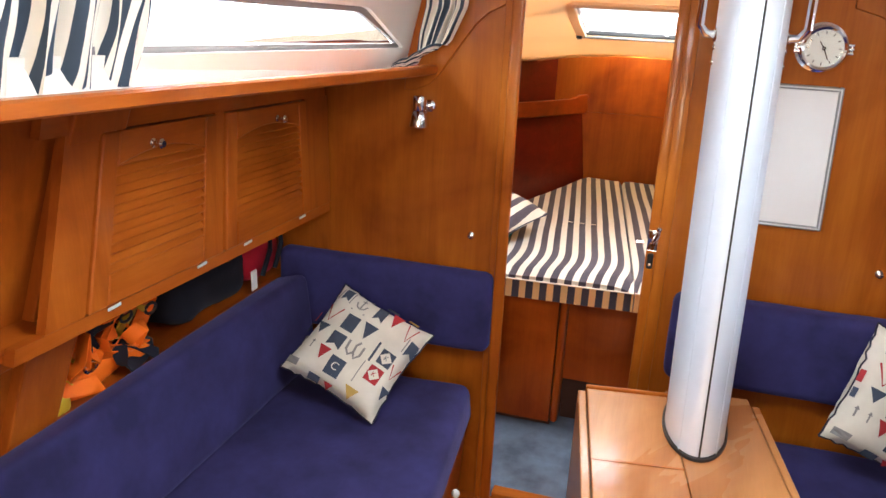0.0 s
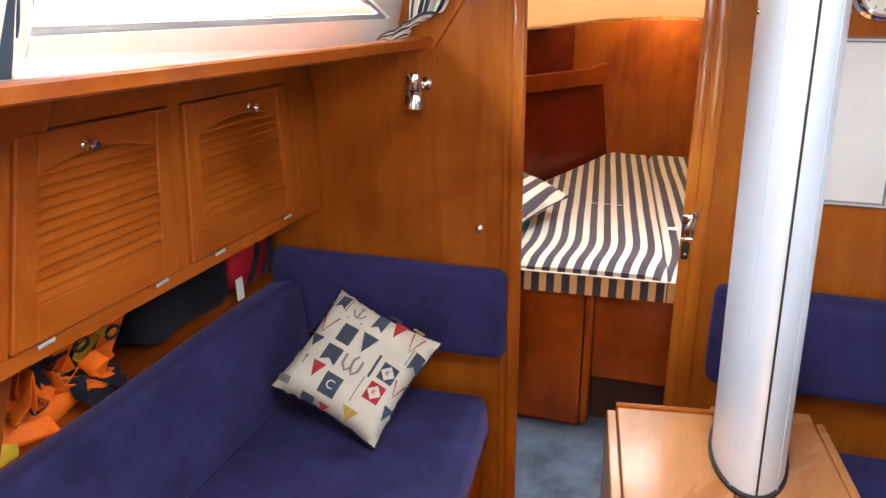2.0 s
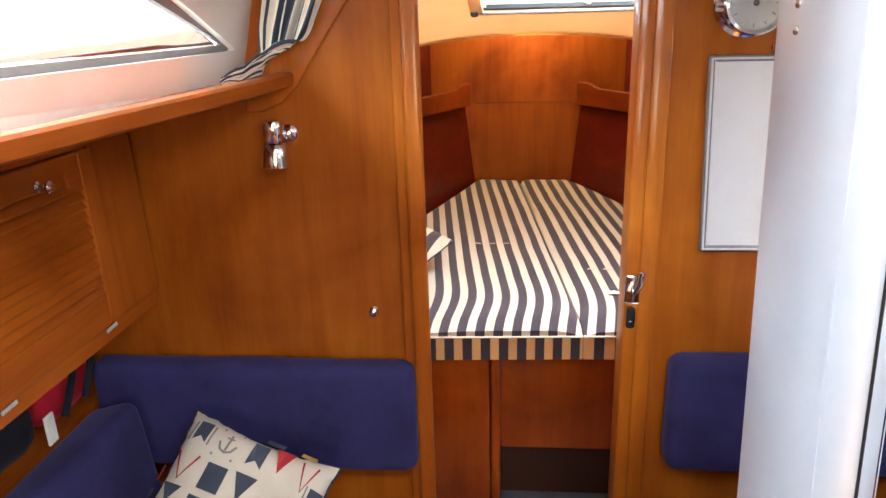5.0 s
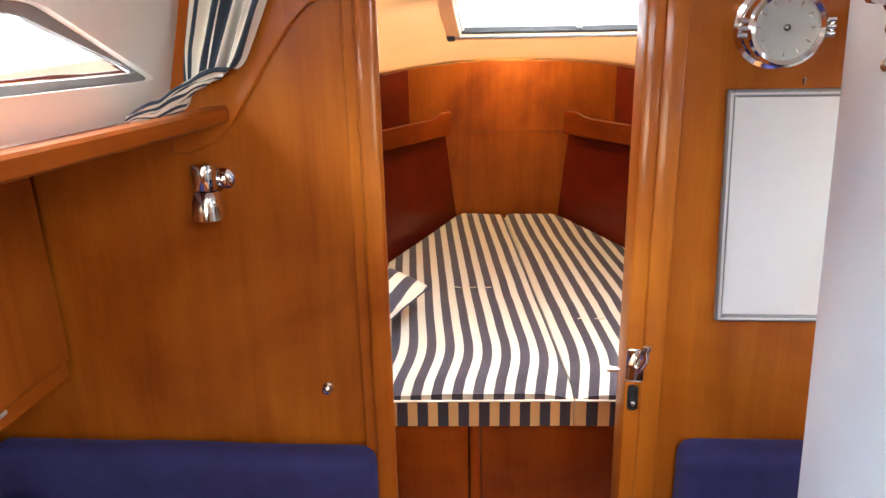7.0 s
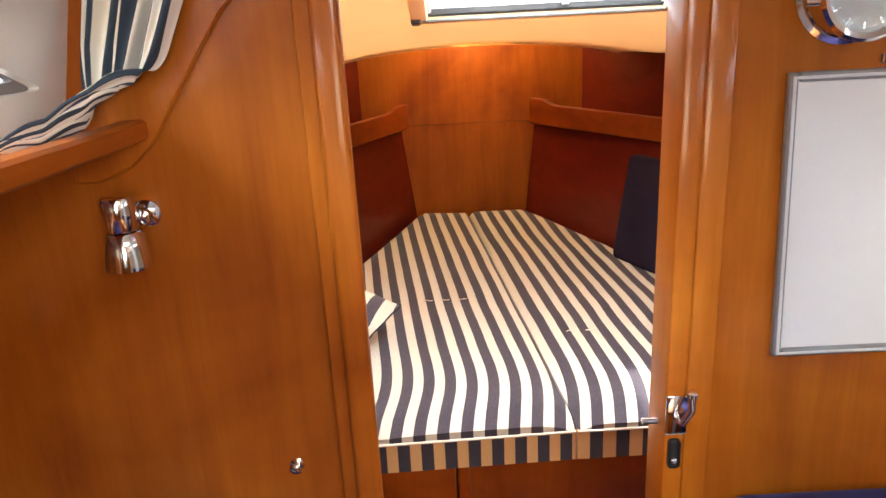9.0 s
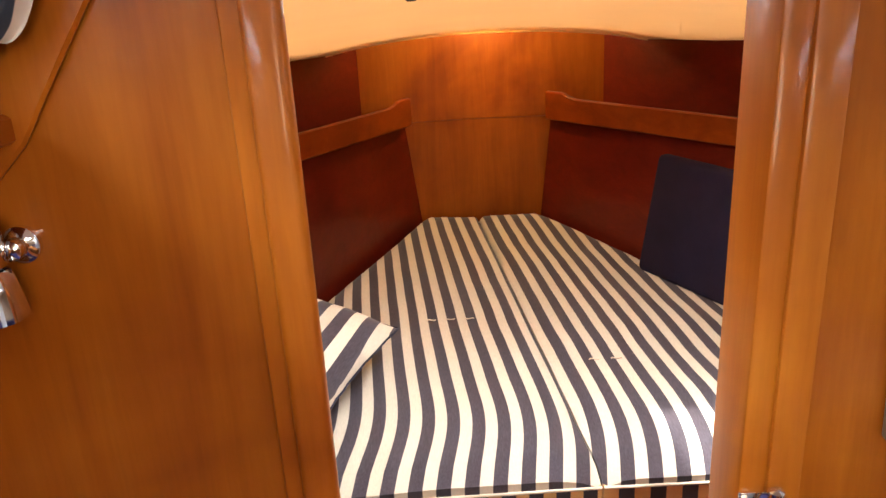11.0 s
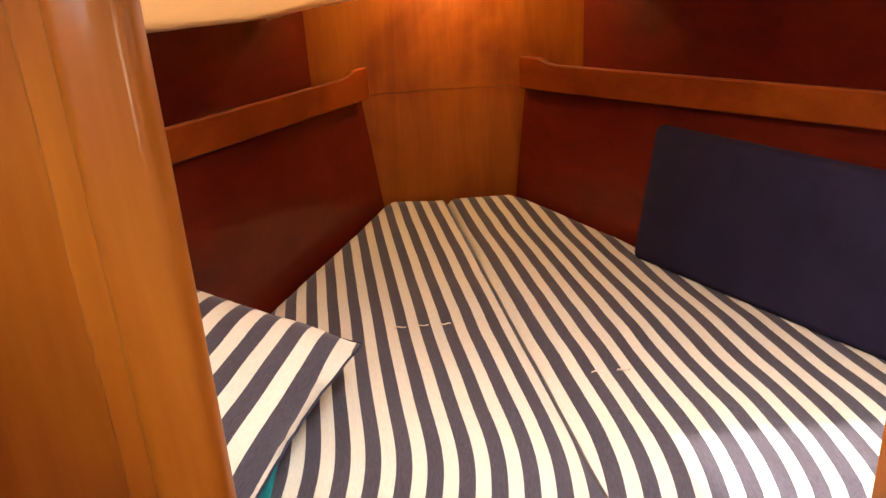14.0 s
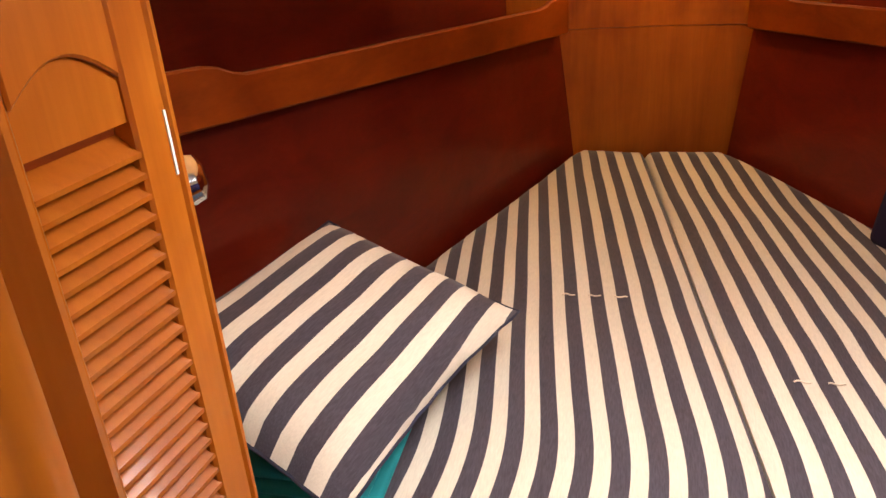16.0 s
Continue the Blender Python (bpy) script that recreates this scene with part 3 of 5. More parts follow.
# ---- forward cabin things ----
def shelf(name, f, side, s0, s1, label, rise, end):
    """Open shelf with a fiddle board whose top dips beyond each end."""
    t = thing(name, (*f(1.0), 1.09), label, "shelf")
    a, b = Vector((*out(f, s0, 0.02, side), 0)), Vector((*out(f, s1, 0.02, side), 0))
    d = (b - a).normalized()
    n = Vector((-d.y, d.x, 0)) * (-1 if side == "p" else 1)
    length = (b - a).length
    top = [(0, 0.106), (0.09, 0.106), (0.12, 0.102), (0.15, 0.092), (0.19, 0.086), (end, 0.074), (end + 0.03, 0.080), (end + 0.06, 0.092), (end + 0.09, 0.097), (length, 0.097)]
    outline = [(u, v + rise * u) for u, v in [(0, 0)] + top + [(length, 0)]]
    bm = prism(outline, lambda u, v, w: a + d * u + n * w + Vector((0, 0, 1.072 + v)), 0.018, 0.004)
    part("fiddle", bm, reddish_y, t, "raised fiddle board of red teak")
    q = [a + n * 0.019, b + n * 0.019, b + n * 0.26, a + n * 0.26]
    lift = [0, rise * length, rise * length, 0]
    bm = hexa([v + Vector((0, 0, 1.074 + h)) for v, h in zip(q, lift)], [v + Vector((0, 0, 1.089 + h)) for v, h in zip(q, lift)])
    part("shelf_board", bm, mahogany_y, t)
    return t


shelf("shelf", V_PORT, "p", 0.09, 2.24, "long mahogany shelf with a teak fiddle above the berth", 0.066, 1.30)
shelf("shelf", V_STAR, "s", 0.06, 2.1, "long mahogany shelf with a teak fiddle above the berth", 0.048, 1.75)

# berth base: locker fronts under the mattress
base = thing("bunk_locker", (0.1, 2.8, 0.0), "teak berth base with a projecting locker", "berth")
part("front_panel", box((0.031, 2.80, 0.205), (0.98, 2.82, 0.583)), orange_z, base)
# toe board and plinth: set-back boards in a near-black brown
part("toe_board", box((0.031, 2.84, 0.0), (0.98, 2.855, 0.24), 0.003), near_black_brown, base)
part("locker_front", box((-0.62, 2.74, 0.02), (-0.003, 2.765, 0.583), 0.006), orange_z, base)
part("locker_side", box((0.0, 2.742, 0.02), (0.03, 2.83, 0.583), 0.012, 3), orange_z, base)
part("plinth", box((-0.62, 2.76, 0.0), (0.0, 2.80, 0.0195)), near_black_brown, base)


# the two mattress halves, each cut to the V of the bow
SEAM = lambda y: 0.272 - 0.105 * (y - 2.75)
TOP, UNDER = 0.702, 0.585


def mattress(name, left, right, front, fore, material, boxing, label, parts=24):
    def f(u, v, z):
        y = lerp(front(u), fore(u), v)
        x = lerp(left(y), right(y), u)
        return Vector((x, y, z))
    t = thing(name, f(0.5, 0.5, UNDER), label, "mattress")
    nu, nv = parts, 40
    def sagging(u, v):
        e = min(u, 1 - u) * 12
        g = min(v, 1 - v) * 22
        drop = 0.020 * (1 - min(1, e)) ** 2.2 + 0.024 * (1 - min(1, g)) ** 2.2
        p = f(u, v, TOP)
        p.z += 0.006 * noise.noise(p * 4.0) + 0.003 * noise.noise(p * 11.0) - drop
        return p
    bm = grid(nu, nv, sagging)
    border = [e for e in bm.edges if e.is_boundary]
    ext = bmesh.ops.extrude_edge_only(bm, edges=border)
    for v in ext["geom"]:
        if isinstance(v, bmesh.types.BMVert):
            v.co.z = 0.667 - 0.008
    part("top_cover", bm, material, t, "", 50)
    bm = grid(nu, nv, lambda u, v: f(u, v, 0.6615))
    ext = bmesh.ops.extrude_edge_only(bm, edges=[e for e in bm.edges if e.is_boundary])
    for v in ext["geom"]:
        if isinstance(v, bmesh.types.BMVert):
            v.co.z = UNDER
    part("side_boxing", bm, boxing, t, "striped boxing, pale stripes tinted for warm bounced light", 50)
    path = [f(u / 20, -0.001, 0.6605) for u in range(21)]
    part("piping", tube(path, 0.0032, 6), STRIPE_PIPE, t, "pale piping cord along the edge", 60)
    return t


STRIPE_PIPE = cloth("pale_piping", (0.72, 0.62, 0.5))
port_edge = lambda y: V_PORT(4.46 - y)[0] + 0.004
star_edge = lambda y: V_STAR(4.43 - y)[0] - 0.004
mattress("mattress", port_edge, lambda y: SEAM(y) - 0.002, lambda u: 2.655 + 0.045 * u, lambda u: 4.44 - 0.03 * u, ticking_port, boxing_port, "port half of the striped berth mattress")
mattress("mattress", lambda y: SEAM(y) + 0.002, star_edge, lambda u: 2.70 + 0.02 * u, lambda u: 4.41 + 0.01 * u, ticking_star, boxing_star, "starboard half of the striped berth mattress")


# stitched tucks in the covers: short puckers in a row across the stripes
for x0, y, count in ((-0.080, 3.40, 3), (0.325, 3.135, 2)):
    t = thing("mattress_tuck", (x0, y, 0.70), "small stitched pale tucks in the striped mattress cover", "stitching")
    for k in range(count):
        a = x0 + 0.0534 * k
        part("fold", tube([(a + 0.026 * i / 6, y + 0.003 * math.sin(i * 1.1 + k), 0.7028 + 0.0015 * math.sin(math.pi * i / 6)) for i in range(7)], 0.0016, 8), STRIPE_PIPE, t, "", 60)


def cushion(name, centre, ux, uy, w, h, thick, material, label, category="cushion", n=18, pinch=0.12, group=""):
    """A stuffed square cushion: two bellied faces with pinched corners and a piped seam."""
    ux, uy = Vector(ux).normalized(), Vector(uy).normalized()
    un = ux.cross(uy).normalized()
    s, d = (ux + uy).normalized(), (ux - uy).normalized()
    ux, uy = (s + d).normalized(), (s - d).normalized()
    # built flat about its own origin, then set in place, so its pattern follows it
    def flat(u, v, s):
        a, b = u * 2 - 1, v * 2 - 1
        k = 1 - pinch * (1 - abs(b) ** 1.5) * abs(a) ** 3 * 0.6
        q = 1 - pinch * (1 - abs(a) ** 1.5) * abs(b) ** 3 * 0.6
        belly = ((1 - a ** 4) * (1 - b ** 4)) ** 0.55
        wr = 0.004 * noise.noise(Vector((a * 3, b * 3, s * 2.0))) * belly
        rim = max(abs(a), abs(b)) ** 8 * 0.006
        ea, eb = noise.noise(Vector((a * 11, b * 11, 4))) * rim, noise.noise(Vector((a * 11, b * 11, 9))) * rim
        return Vector((a * k * w / 2 + ea, b * q * h / 2 + eb, s * (thick / 2 * belly + wr) + 0.8 * ea))
    bm = bmesh.new()
    vs = {}
    for s in (1, -1):
        for i in range(n + 1):
            for j in range(n + 1):
                edge = i in (0, n) or j in (0, n)
                key = (i, j, 0 if edge else s)
                if key not in vs:
                    vs[key] = bm.verts.new(flat(i / n, j / n, s))
        for i in range(n):
            for j in range(n):
                g = [vs[(p, q, 0 if p in (0, n) or q in (0, n) else s)] for p, q in ((i, j), (i + 1, j), (i + 1, j + 1), (i, j + 1))]
                bm.faces.new(g if s > 0 else g[::-1])
    m = Matrix((ux, uy, un)).transposed().to_4x4()
    m.translation = centre
    t = new(name)
    t.matrix_basis = m
    tagged(t, label, category, group)
    body = part("cover", bm, material, None, "", 60)
    body.parent = t
    rim = [(flat(i / n, 0, 1)) for i in range(n)] + [flat(1, i / n, 1) for i in range(n)] + [flat(1 - i / n, 1, 1) for i in range(n)] + [flat(0, 1 - i / n, 1) for i in range(n + 1)]
    pp = part("piping", tube(rim, 0.0028, 6), piping, None, "", 60)
    pp.parent = t
    return t


pillow_stripe = striped("striped_pillow_ticking", 0.0600, 0.52, 0.058, STRIPE_DARK, STRIPE_LIGHT, "x", None, 0.0355)
P_T, P_R, P_B, P_L = Vector((-0.529, 3.279, 0.914)), Vector((-0.149, 3.129, 0.80)), Vector((-0.265, 2.647, 0.763)), Vector((-0.644, 2.796, 0.878))
cushion("pillow", (P_R + P_T + P_L + P_B) / 4 + Vector((-0.012, 0.0, 0.004)), P_R - P_T + P_B - P_L, P_R - P_B + P_T - P_L, 0.42, 0.52, 0.11, pillow_stripe, "blue and cream striped pillow on the berth", "pillow")
# folded teal cloth under it
t = thing("folded_blanket", (-0.45, 2.95, 0.70), "folded teal blanket under the striped pillow", "blanket")
for k in range(3):
    part("fold", box((-0.64 + 0.02 * k, 2.72 + 0.012 * k, 0.70 + 0.018 * k), (-0.28 - 0.015 * k, 3.18, 0.7165 + 0.018 * k), 0.008, 3), teal_cloth, t, "", 50)

# navy back cushion that leans on the starboard lining
def slab(name, p, q, r, thick, material, label, category="cushion", bevel=0.02):
    """A foam slab from a bottom corner p, along to q and up to r."""
    t = thing(name, p, label, category)
    p, q, r = Vector(p), Vector(q), Vector(r)
    n = (q - p).cross(r - p).normalized() * thick
    bm = hexa([p, q, q + n, p + n], [r, q + r - p, q + r - p + n, r + n], bevel, 3)
    part("cover", bm, material, t, "", 50)
    return t


slab("back_cushion", (0.615, 3.74, 0.695), (0.985, 3.03, 0.695), (0.672, 3.76, 1.06), 0.05, dark_navy, "dark navy back cushion leaning on the lining")

# hatch in the roof
hatch = thing("hatch", (0.25, 2.64, 1.6), "acrylic deck hatch with a dark hinged frame", "hatch")
def rim(x0, x1, y0, y1, w, z0, z1):
    bm = bmesh.new()
    for lo, hi in (((x0, y0), (x1, y0 + w)), ((x0, y1 - w), (x1, y1)), ((x0, y0 + w), (x0 + w, y1 - w)), ((x1 - w, y0 + w), (x1, y1 - w))):
        c = [(lo[0], lo[1]), (hi[0], lo[1]), (hi[0], hi[1]), (lo[0], hi[1])]
        join(bm, hexa([(x, y, roof_z(y) + z0) for x, y in c], [(x, y, roof_z(y) + z1) for x, y in c], 0.003, 1))
    return bm
part("trim_ring", rim(HX0 - 0.03, HX1 + 0.03, HY0 - 0.03, HY1 + 0.03, 0.036, -0.012, 0.002), liner, hatch, "pale trim ring")
part("frame", rim(HX0 + 0.003, HX1 - 0.003, HY0 + 0.003, HY1 - 0.003, 0.010, 0.0, 0.03), liner_white, hatch, "pale frame")
def along(x0, x1, y0, y1, z0, z1, bevel=0.002):
    q = [(x0, y0), (x1, y0), (x1, y1), (x0, y1)]
    return hexa([(x, y, roof_z(y) + z0) for x, y in q], [(x, y, roof_z(y) + z1) for x, y in q], bevel, 1)
part("hinge_bar", along(HX0 - 0.012, HX1 + 0.012, HY1 - 0.020, HY1 - 0.006, -0.004, 0.010), rubber, hatch, "dark hinge bar")
part("hinge_rail", along(HX0 - 0.006, HX1 + 0.006, HY1 - 0.0055, HY1 + 0.003, -0.013, -0.003), board_frame, hatch, "grey aluminium rail")
part("hinge", along(HX0 - 0.030, HX0 - 0.010, HY1 - 0.024, HY1 + 0.002, -0.020, 0.004, 0.003), rubber, hatch, "black hinge block")
part("catch", along(0.262, 0.276, HY1 - 0.036, HY1 - 0.021, 0.0, 0.014), board_frame, hatch, "small grey catch")
c = [(HX0 + 0.027, HY0 + 0.027), (HX1 - 0.027, HY0 + 0.027), (HX1 - 0.027, HY1 - 0.027), (HX0 + 0.027, HY1 - 0.027)]
ob = part("pane", hexa([(x, y, roof_z(y) + 0.016) for x, y in c], [(x, y, roof_z(y) + 0.024) for x, y in c]), pane_glass, hatch)
ob.visible_shadow = False

# dome light on the headlining
dome = thing("dome_light", (-0.09, 2.43, 1.70), "small round chrome dome light on the headlining", "light")
part("base", lathe([(0.040, 0.0), (0.042, 0.004), (0.042, 0.012), (0.036, 0.018)], (-0.09, 2.43, 1.697), (0, -0.14, -1), 28), chrome, dome, "chrome rim", 40)
# emitting lens for the added lamp at the bow; the dome light stays unlit
lens = bpy.data.materials.new("glowing_added_lamp_lens")
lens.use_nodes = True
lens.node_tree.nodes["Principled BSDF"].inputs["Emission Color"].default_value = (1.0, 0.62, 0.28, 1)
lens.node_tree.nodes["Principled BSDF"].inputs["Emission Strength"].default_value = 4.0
part("lens", lathe([(0.035, 0.0), (0.033, 0.006), (0.024, 0.012), (0.008, 0.015)], (-0.09, 2.4275, 1.680), (0, -0.14, -1), 28), plastic_white, dome, "frosted lens", 60)

# small unseen lamp added behind the headlining's edge, alight for the glow on the bow panel
added_bow_lamp = thing("added_bow_lamp", (0.145, 4.315, 1.495), "small unseen warm lamp added above the headlining edge for the bow panel's glow", "light")
part("base", lathe([(0.022, 0.0), (0.022, 0.010), (0.017, 0.014)], (0.145, 4.285, 1.4948), (0, 0, -1), 20), chrome, added_bow_lamp, "", 40)
part("lens", lathe([(0.016, 0.0), (0.014, 0.008), (0.005, 0.011)], (0.145, 4.285, 1.481), (0, 0, -1), 20), lens, added_bow_lamp, "frosted lens, alight", 60)

# folding louvred door of two leaves, standing open
DT = 0.022
door = thing("door_1", (-0.165, 2.185, 0.08), "varnished teak folding louvred door standing open", "door")


def door_leaf(a, b, name):
    """One leaf from a to b: stiles, arched top rail, bottom rail and slats."""
    a, b = Vector(a), Vector(b)
    d = (b - a).normalized()
    n = Vector((d.y, -d.x, 0))
    w = (b - a).length
    sl = 0.050
    at = lambda u, v, q: a + d * u + n * (q - DT / 2) + Vector((0, 0, v))
    def board(u0, u1, v0, v1, q0=0.0, q1=DT, bevel=0.003):
        return prism([(u0, v0), (u1, v0), (u1, v1), (u0, v1)], lambda u, v, q: at(u, v, q0 + q), q1 - q0, bevel)
    leaf = part(name, board(0.001, sl, 0.09, 1.74), teak_z, door)
    part("stile", board(w - sl, w - 0.0115, 0.09, 1.74), teak_z, leaf)
    part("lipping", board(w - 0.010, w, 0.09, 1.74, 0.002, DT - 0.001), teak_z, leaf)
    arch = [(sl, 1.74), (sl, 1.374)] + [(lerp(sl, w - sl, i / 10), 1.374 + 0.024 * math.sin(math.pi * i / 10)) for i in range(1, 10)] + [(w - sl, 1.374), (w - sl, 1.74)]
    part("top_rail", prism(arch, at, DT, 0.002), teak_z, leaf)
    part("upper_panel", board(sl, w - sl, 1.342, 1.41, 0.005, DT - 0.005, 0.0), teak_z, leaf)
    part("bottom_rail", board(sl, w - sl, 0.09, 0.30), teak_z, leaf)
    sec = [(0.0015, 0.016), (0.0035, 0.0175), (DT - 0.0008, 0.004), (DT - 0.0008, 0.0), (DT - 0.004, 0.0)]
    bm = prism(sec, lambda q, v, u: at(sl - 0.002 + u, 0.302 + v, q), w - 2 * sl + 0.004)
    first = part("slat", bm, teak_x, leaf)
    k = 1
    while 0.302 + 0.0166 * k < 1.328:
        o = new("slat", first.data)
        o.parent = leaf
        o.location = (0, 0, 0.0166 * k)
        k += 1
    return at, d, n, w


HINGE, FOLD, TIP = (-0.170, 2.186, 0.0), (-0.352, 2.300, 0.0), (-0.318, 2.512, 0.0)
door_leaf(HINGE, FOLD, "inner_leaf")
at, dd, dn, DW = door_leaf((FOLD[0] + 0.012, FOLD[1] + 0.016, 0.0), TIP, "outer_leaf")
part("door_knob", lathe([(0.012, 0), (0.012, 0.006), (0.009, 0.012), (0.017, 0.017), (0.023, 0.027), (0.020, 0.038), (0.010, 0.043)], Vector((-0.357, 2.532, 1.262)), Vector((0.75, 0.35, 0.15)).normalized(), 24), chrome, door, "chrome round knob", 40)
# edge plate in near-white, not chrome: its bright glint is in the colour
part("edge_plate", prism([(0.006, 0.0), (0.0085, 0.0), (0.0085, 0.052), (0.006, 0.052)], lambda q, v, u: at(DW - 0.019, 1.29 + v, DT - 0.0005 + 0.0 * q) + dd * (q - 0.004) + dn * u, 0.0016), reflective, door, "edge plate, its glint painted near-white")
part("hook_eye", lathe([(0.009, 0), (0.009, 0.010), (0.005, 0.014)], at(0.022, 1.10, DT), dn, 16), chrome, door, "chrome hook eye", 40)

# ---- saloon things ----
# mast, stepped through the table
mast = thing("mast", (0.461, 1.560, SOLE), "silver anodised aluminium mast post with a sail track", "mast")
MA, MB, MR = 0.0645, 0.140, radians(0.4)
def mast_pt(a, z, k=1.0, off=0.0):
    x, y = (MA * k + off) * math.cos(a), (MB * k + off) * math.sin(a)
    lean = -0.020 * (z - 0.81)
    return Vector((0.458 + lean + x * math.cos(MR) - y * math.sin(MR), 1.542 + 0.034 * (z - 0.81) + x * math.sin(MR) + y * math.cos(MR), z))
bm = bmesh.new()
rows = [[bm.verts.new(mast_pt(2 * math.pi * k / 64, z)) for k in range(64)] for z in (SOLE, 0.5, 0.81, 1.2, 1.6, HEAD + 0.01)]
for p, q in zip(rows, rows[1:]):
    for k in range(64):
        bm.faces.new((p[k], p[(k + 1) % 64], q[(k + 1) % 64], q[k]))
part("post", bm, alloy, mast, "", 60)
def mast_strip(a0, a1, off, z0, z1):
    bm = bmesh.new()
    n = 6
    rr = [[bm.verts.new(mast_pt(lerp(a0, a1, i / n), z, 1.0, o)) for i in range(n + 1) for o in (off,)] for z in (z0, z1)]
    for i in range(n):
        bm.faces.new((rr[0][i], rr[0][i + 1], rr[1][i + 1], rr[1][i]))
    return solid(bm, 0.001)
part("track_groove", mast_strip(radians(-86.5), radians(-83.4), 0.0016, 0.815, HEAD), rubber, mast, "dark track groove")
for a in (-122, -52):
    part("track_rib", mast_strip(radians(a - 1.2), radians(a + 1.2), 0.0022, 0.815, HEAD), alloy, mast)
bm = bmesh.new()
rows = [[bm.verts.new(mast_pt(2 * math.pi * k / 48, z, 1.0, o)) for k in range(48)] for z, o in ((0.811, 0.006), (0.818, 0.006), (0.820, 0.001), (0.811, 0.001))]
for p, q in zip(rows, rows[1:]):
    for k in range(48):
        bm.faces.new((p[k], p[(k + 1) % 48], q[(k + 1) % 48], q[k]))
part("collar", bm, rubber, mast, "black rubber collar at the table")

# table, turned slightly
TABLE_Z = 0.81
TR = radians(8)
def tab(u, v, z):
    """u across from the port edge, v aft from the fore edge."""
    return Vector((0.207 + u * math.cos(TR) + v * math.sin(TR), 1.635 + u * math.sin(TR) - v * math.cos(TR), z))
table = thing("saloon_table", tab(0.19, 0.5, SOLE), "varnished wooden saloon table round the mast", "table")
TW, TL = 0.385, 1.25
def tbox(u0, u1, v0, v1, z0, z1, bevel=0.003):
    return hexa([tab(u0, v0, z0), tab(u1, v0, z0), tab(u1, v1, z0), tab(u0, v1, z0)], [tab(u0, v0, z1), tab(u1, v0, z1), tab(u1, v1, z1), tab(u0, v1, z1)], bevel, 2)
part("tabletop", tbox(0.0, 0.19, 0.004, TL, TABLE_Z - 0.022, TABLE_Z), table_wood, table)
part("tabletop", tbox(0.1915, TW, -0.03, TL, TABLE_Z - 0.022, TABLE_Z), table_wood, table)
part("edge_strip", tbox(-0.002, 0.25, -0.008, 0.0035, TABLE_Z - 0.03, TABLE_Z + 0.006), teak_x, table, "raised teak edge strip")
part("drop_leaf", tbox(-0.022, -0.003, 0.02, TL, 0.42, TABLE_Z + 0.002), table_wood, table, "drop leaf folded down")
part("drop_leaf", tbox(TW + 0.003, TW + 0.02, 0.0, TL, 0.42, TABLE_Z - 0.002), table_wood, table, "drop leaf folded down")
part("pedestal", tbox(0.05, TW - 0.05, 0.04, TL - 0.1, SOLE, TABLE_Z - 0.023), teak_z, table)
part("inlay", tbox(0.0, 0.19, 0.30, 0.306, TABLE_Z + 0.0002, TABLE_Z + 0.001, 0.0), teak_x, table)

# port settee
def settee_x(y):
    return -0.143 - 0.085 * (y - 1.75)
def back_x(y):
    return -0.765 + 0.06 * smooth((y - 1.2) / 0.9)

settee = thing("settee", (-0.45, 1.2, SOLE), "teak settee box under blue cushions, port side", "settee")
part("front_board", hexa([(settee_x(-0.3) - 0.05, -0.3, SOLE), (settee_x(2.14) - 0.05, 2.14, SOLE), (settee_x(2.14) - 0.07, 2.14, SOLE), (settee_x(-0.3) - 0.07, -0.3, SOLE)], [(settee_x(-0.3) - 0.03, -0.3, 0.40), (settee_x(2.14) - 0.03, 2.14, 0.40), (settee_x(2.14) - 0.07, 2.14, 0.40), (settee_x(-0.3) - 0.07, -0.3, 0.40)]), teak_y, settee)
part("seat_board", hexa([(settee_x(-0.3) - 0.072, -0.3, 0.385), (settee_x(2.14) - 0.072, 2.14, 0.385), (-0.99, 2.14, 0.385), (-0.99, -0.3, 0.385)], [(settee_x(-0.3) - 0.072, -0.3, 0.40), (settee_x(2.14) - 0.072, 2.14, 0.40), (-0.99, 2.14, 0.40), (-0.99, -0.3, 0.40)]), teak_y, settee)
part("back_board", hexa([(-0.866, -0.3, 0.401), (-0.866, 2.14, 0.401), (-0.886, 2.14, 0.401), (-0.886, -0.3, 0.401)], [(-0.866, -0.3, 0.78), (-0.866, 2.14, 0.78), (-0.886, 2.14, 0.78), (-0.886, -0.3, 0.78)]), teak_y, settee)


def upholstery(bm, amount=0.004, scale=6.0):
    """Soft dents of use."""
    bmesh.ops.subdivide_edges(bm, edges=[e for e in bm.edges if e.calc_length() > 0.07], cuts=8, use_grid_fill=True)
    for v in bm.verts:
        v.co += Vector((noise.noise(v.co * scale), noise.noise(v.co * scale + Vector((9, 0, 0))), noise.noise(v.co * scale + Vector((0, 9, 0))))) * amount
    return bm


t = thing("seat_cushion", (-0.45, 1.2, 0.40), "navy blue velour settee seat cushion", "cushion")
bm = hexa([(settee_x(-0.3), -0.3, 0.402), (settee_x(2.06), 2.06, 0.402), (-0.80, 2.06, 0.402), (-0.80, -0.3, 0.402)], [(settee_x(-0.3) - 0.012, -0.3, 0.525), (settee_x(2.06) - 0.012, 2.06, 0.525), (-0.80, 2.06, 0.505), (-0.80, -0.3, 0.505)], 0.035, 4)
part("cover", upholstery(bm), navy, t, "", 60)
t = thing("settee_back_cushion", (-0.8, 1.0, 0.5), "long navy blue velour settee back cushion", "cushion")
y0, y1 = -0.3, 2.04
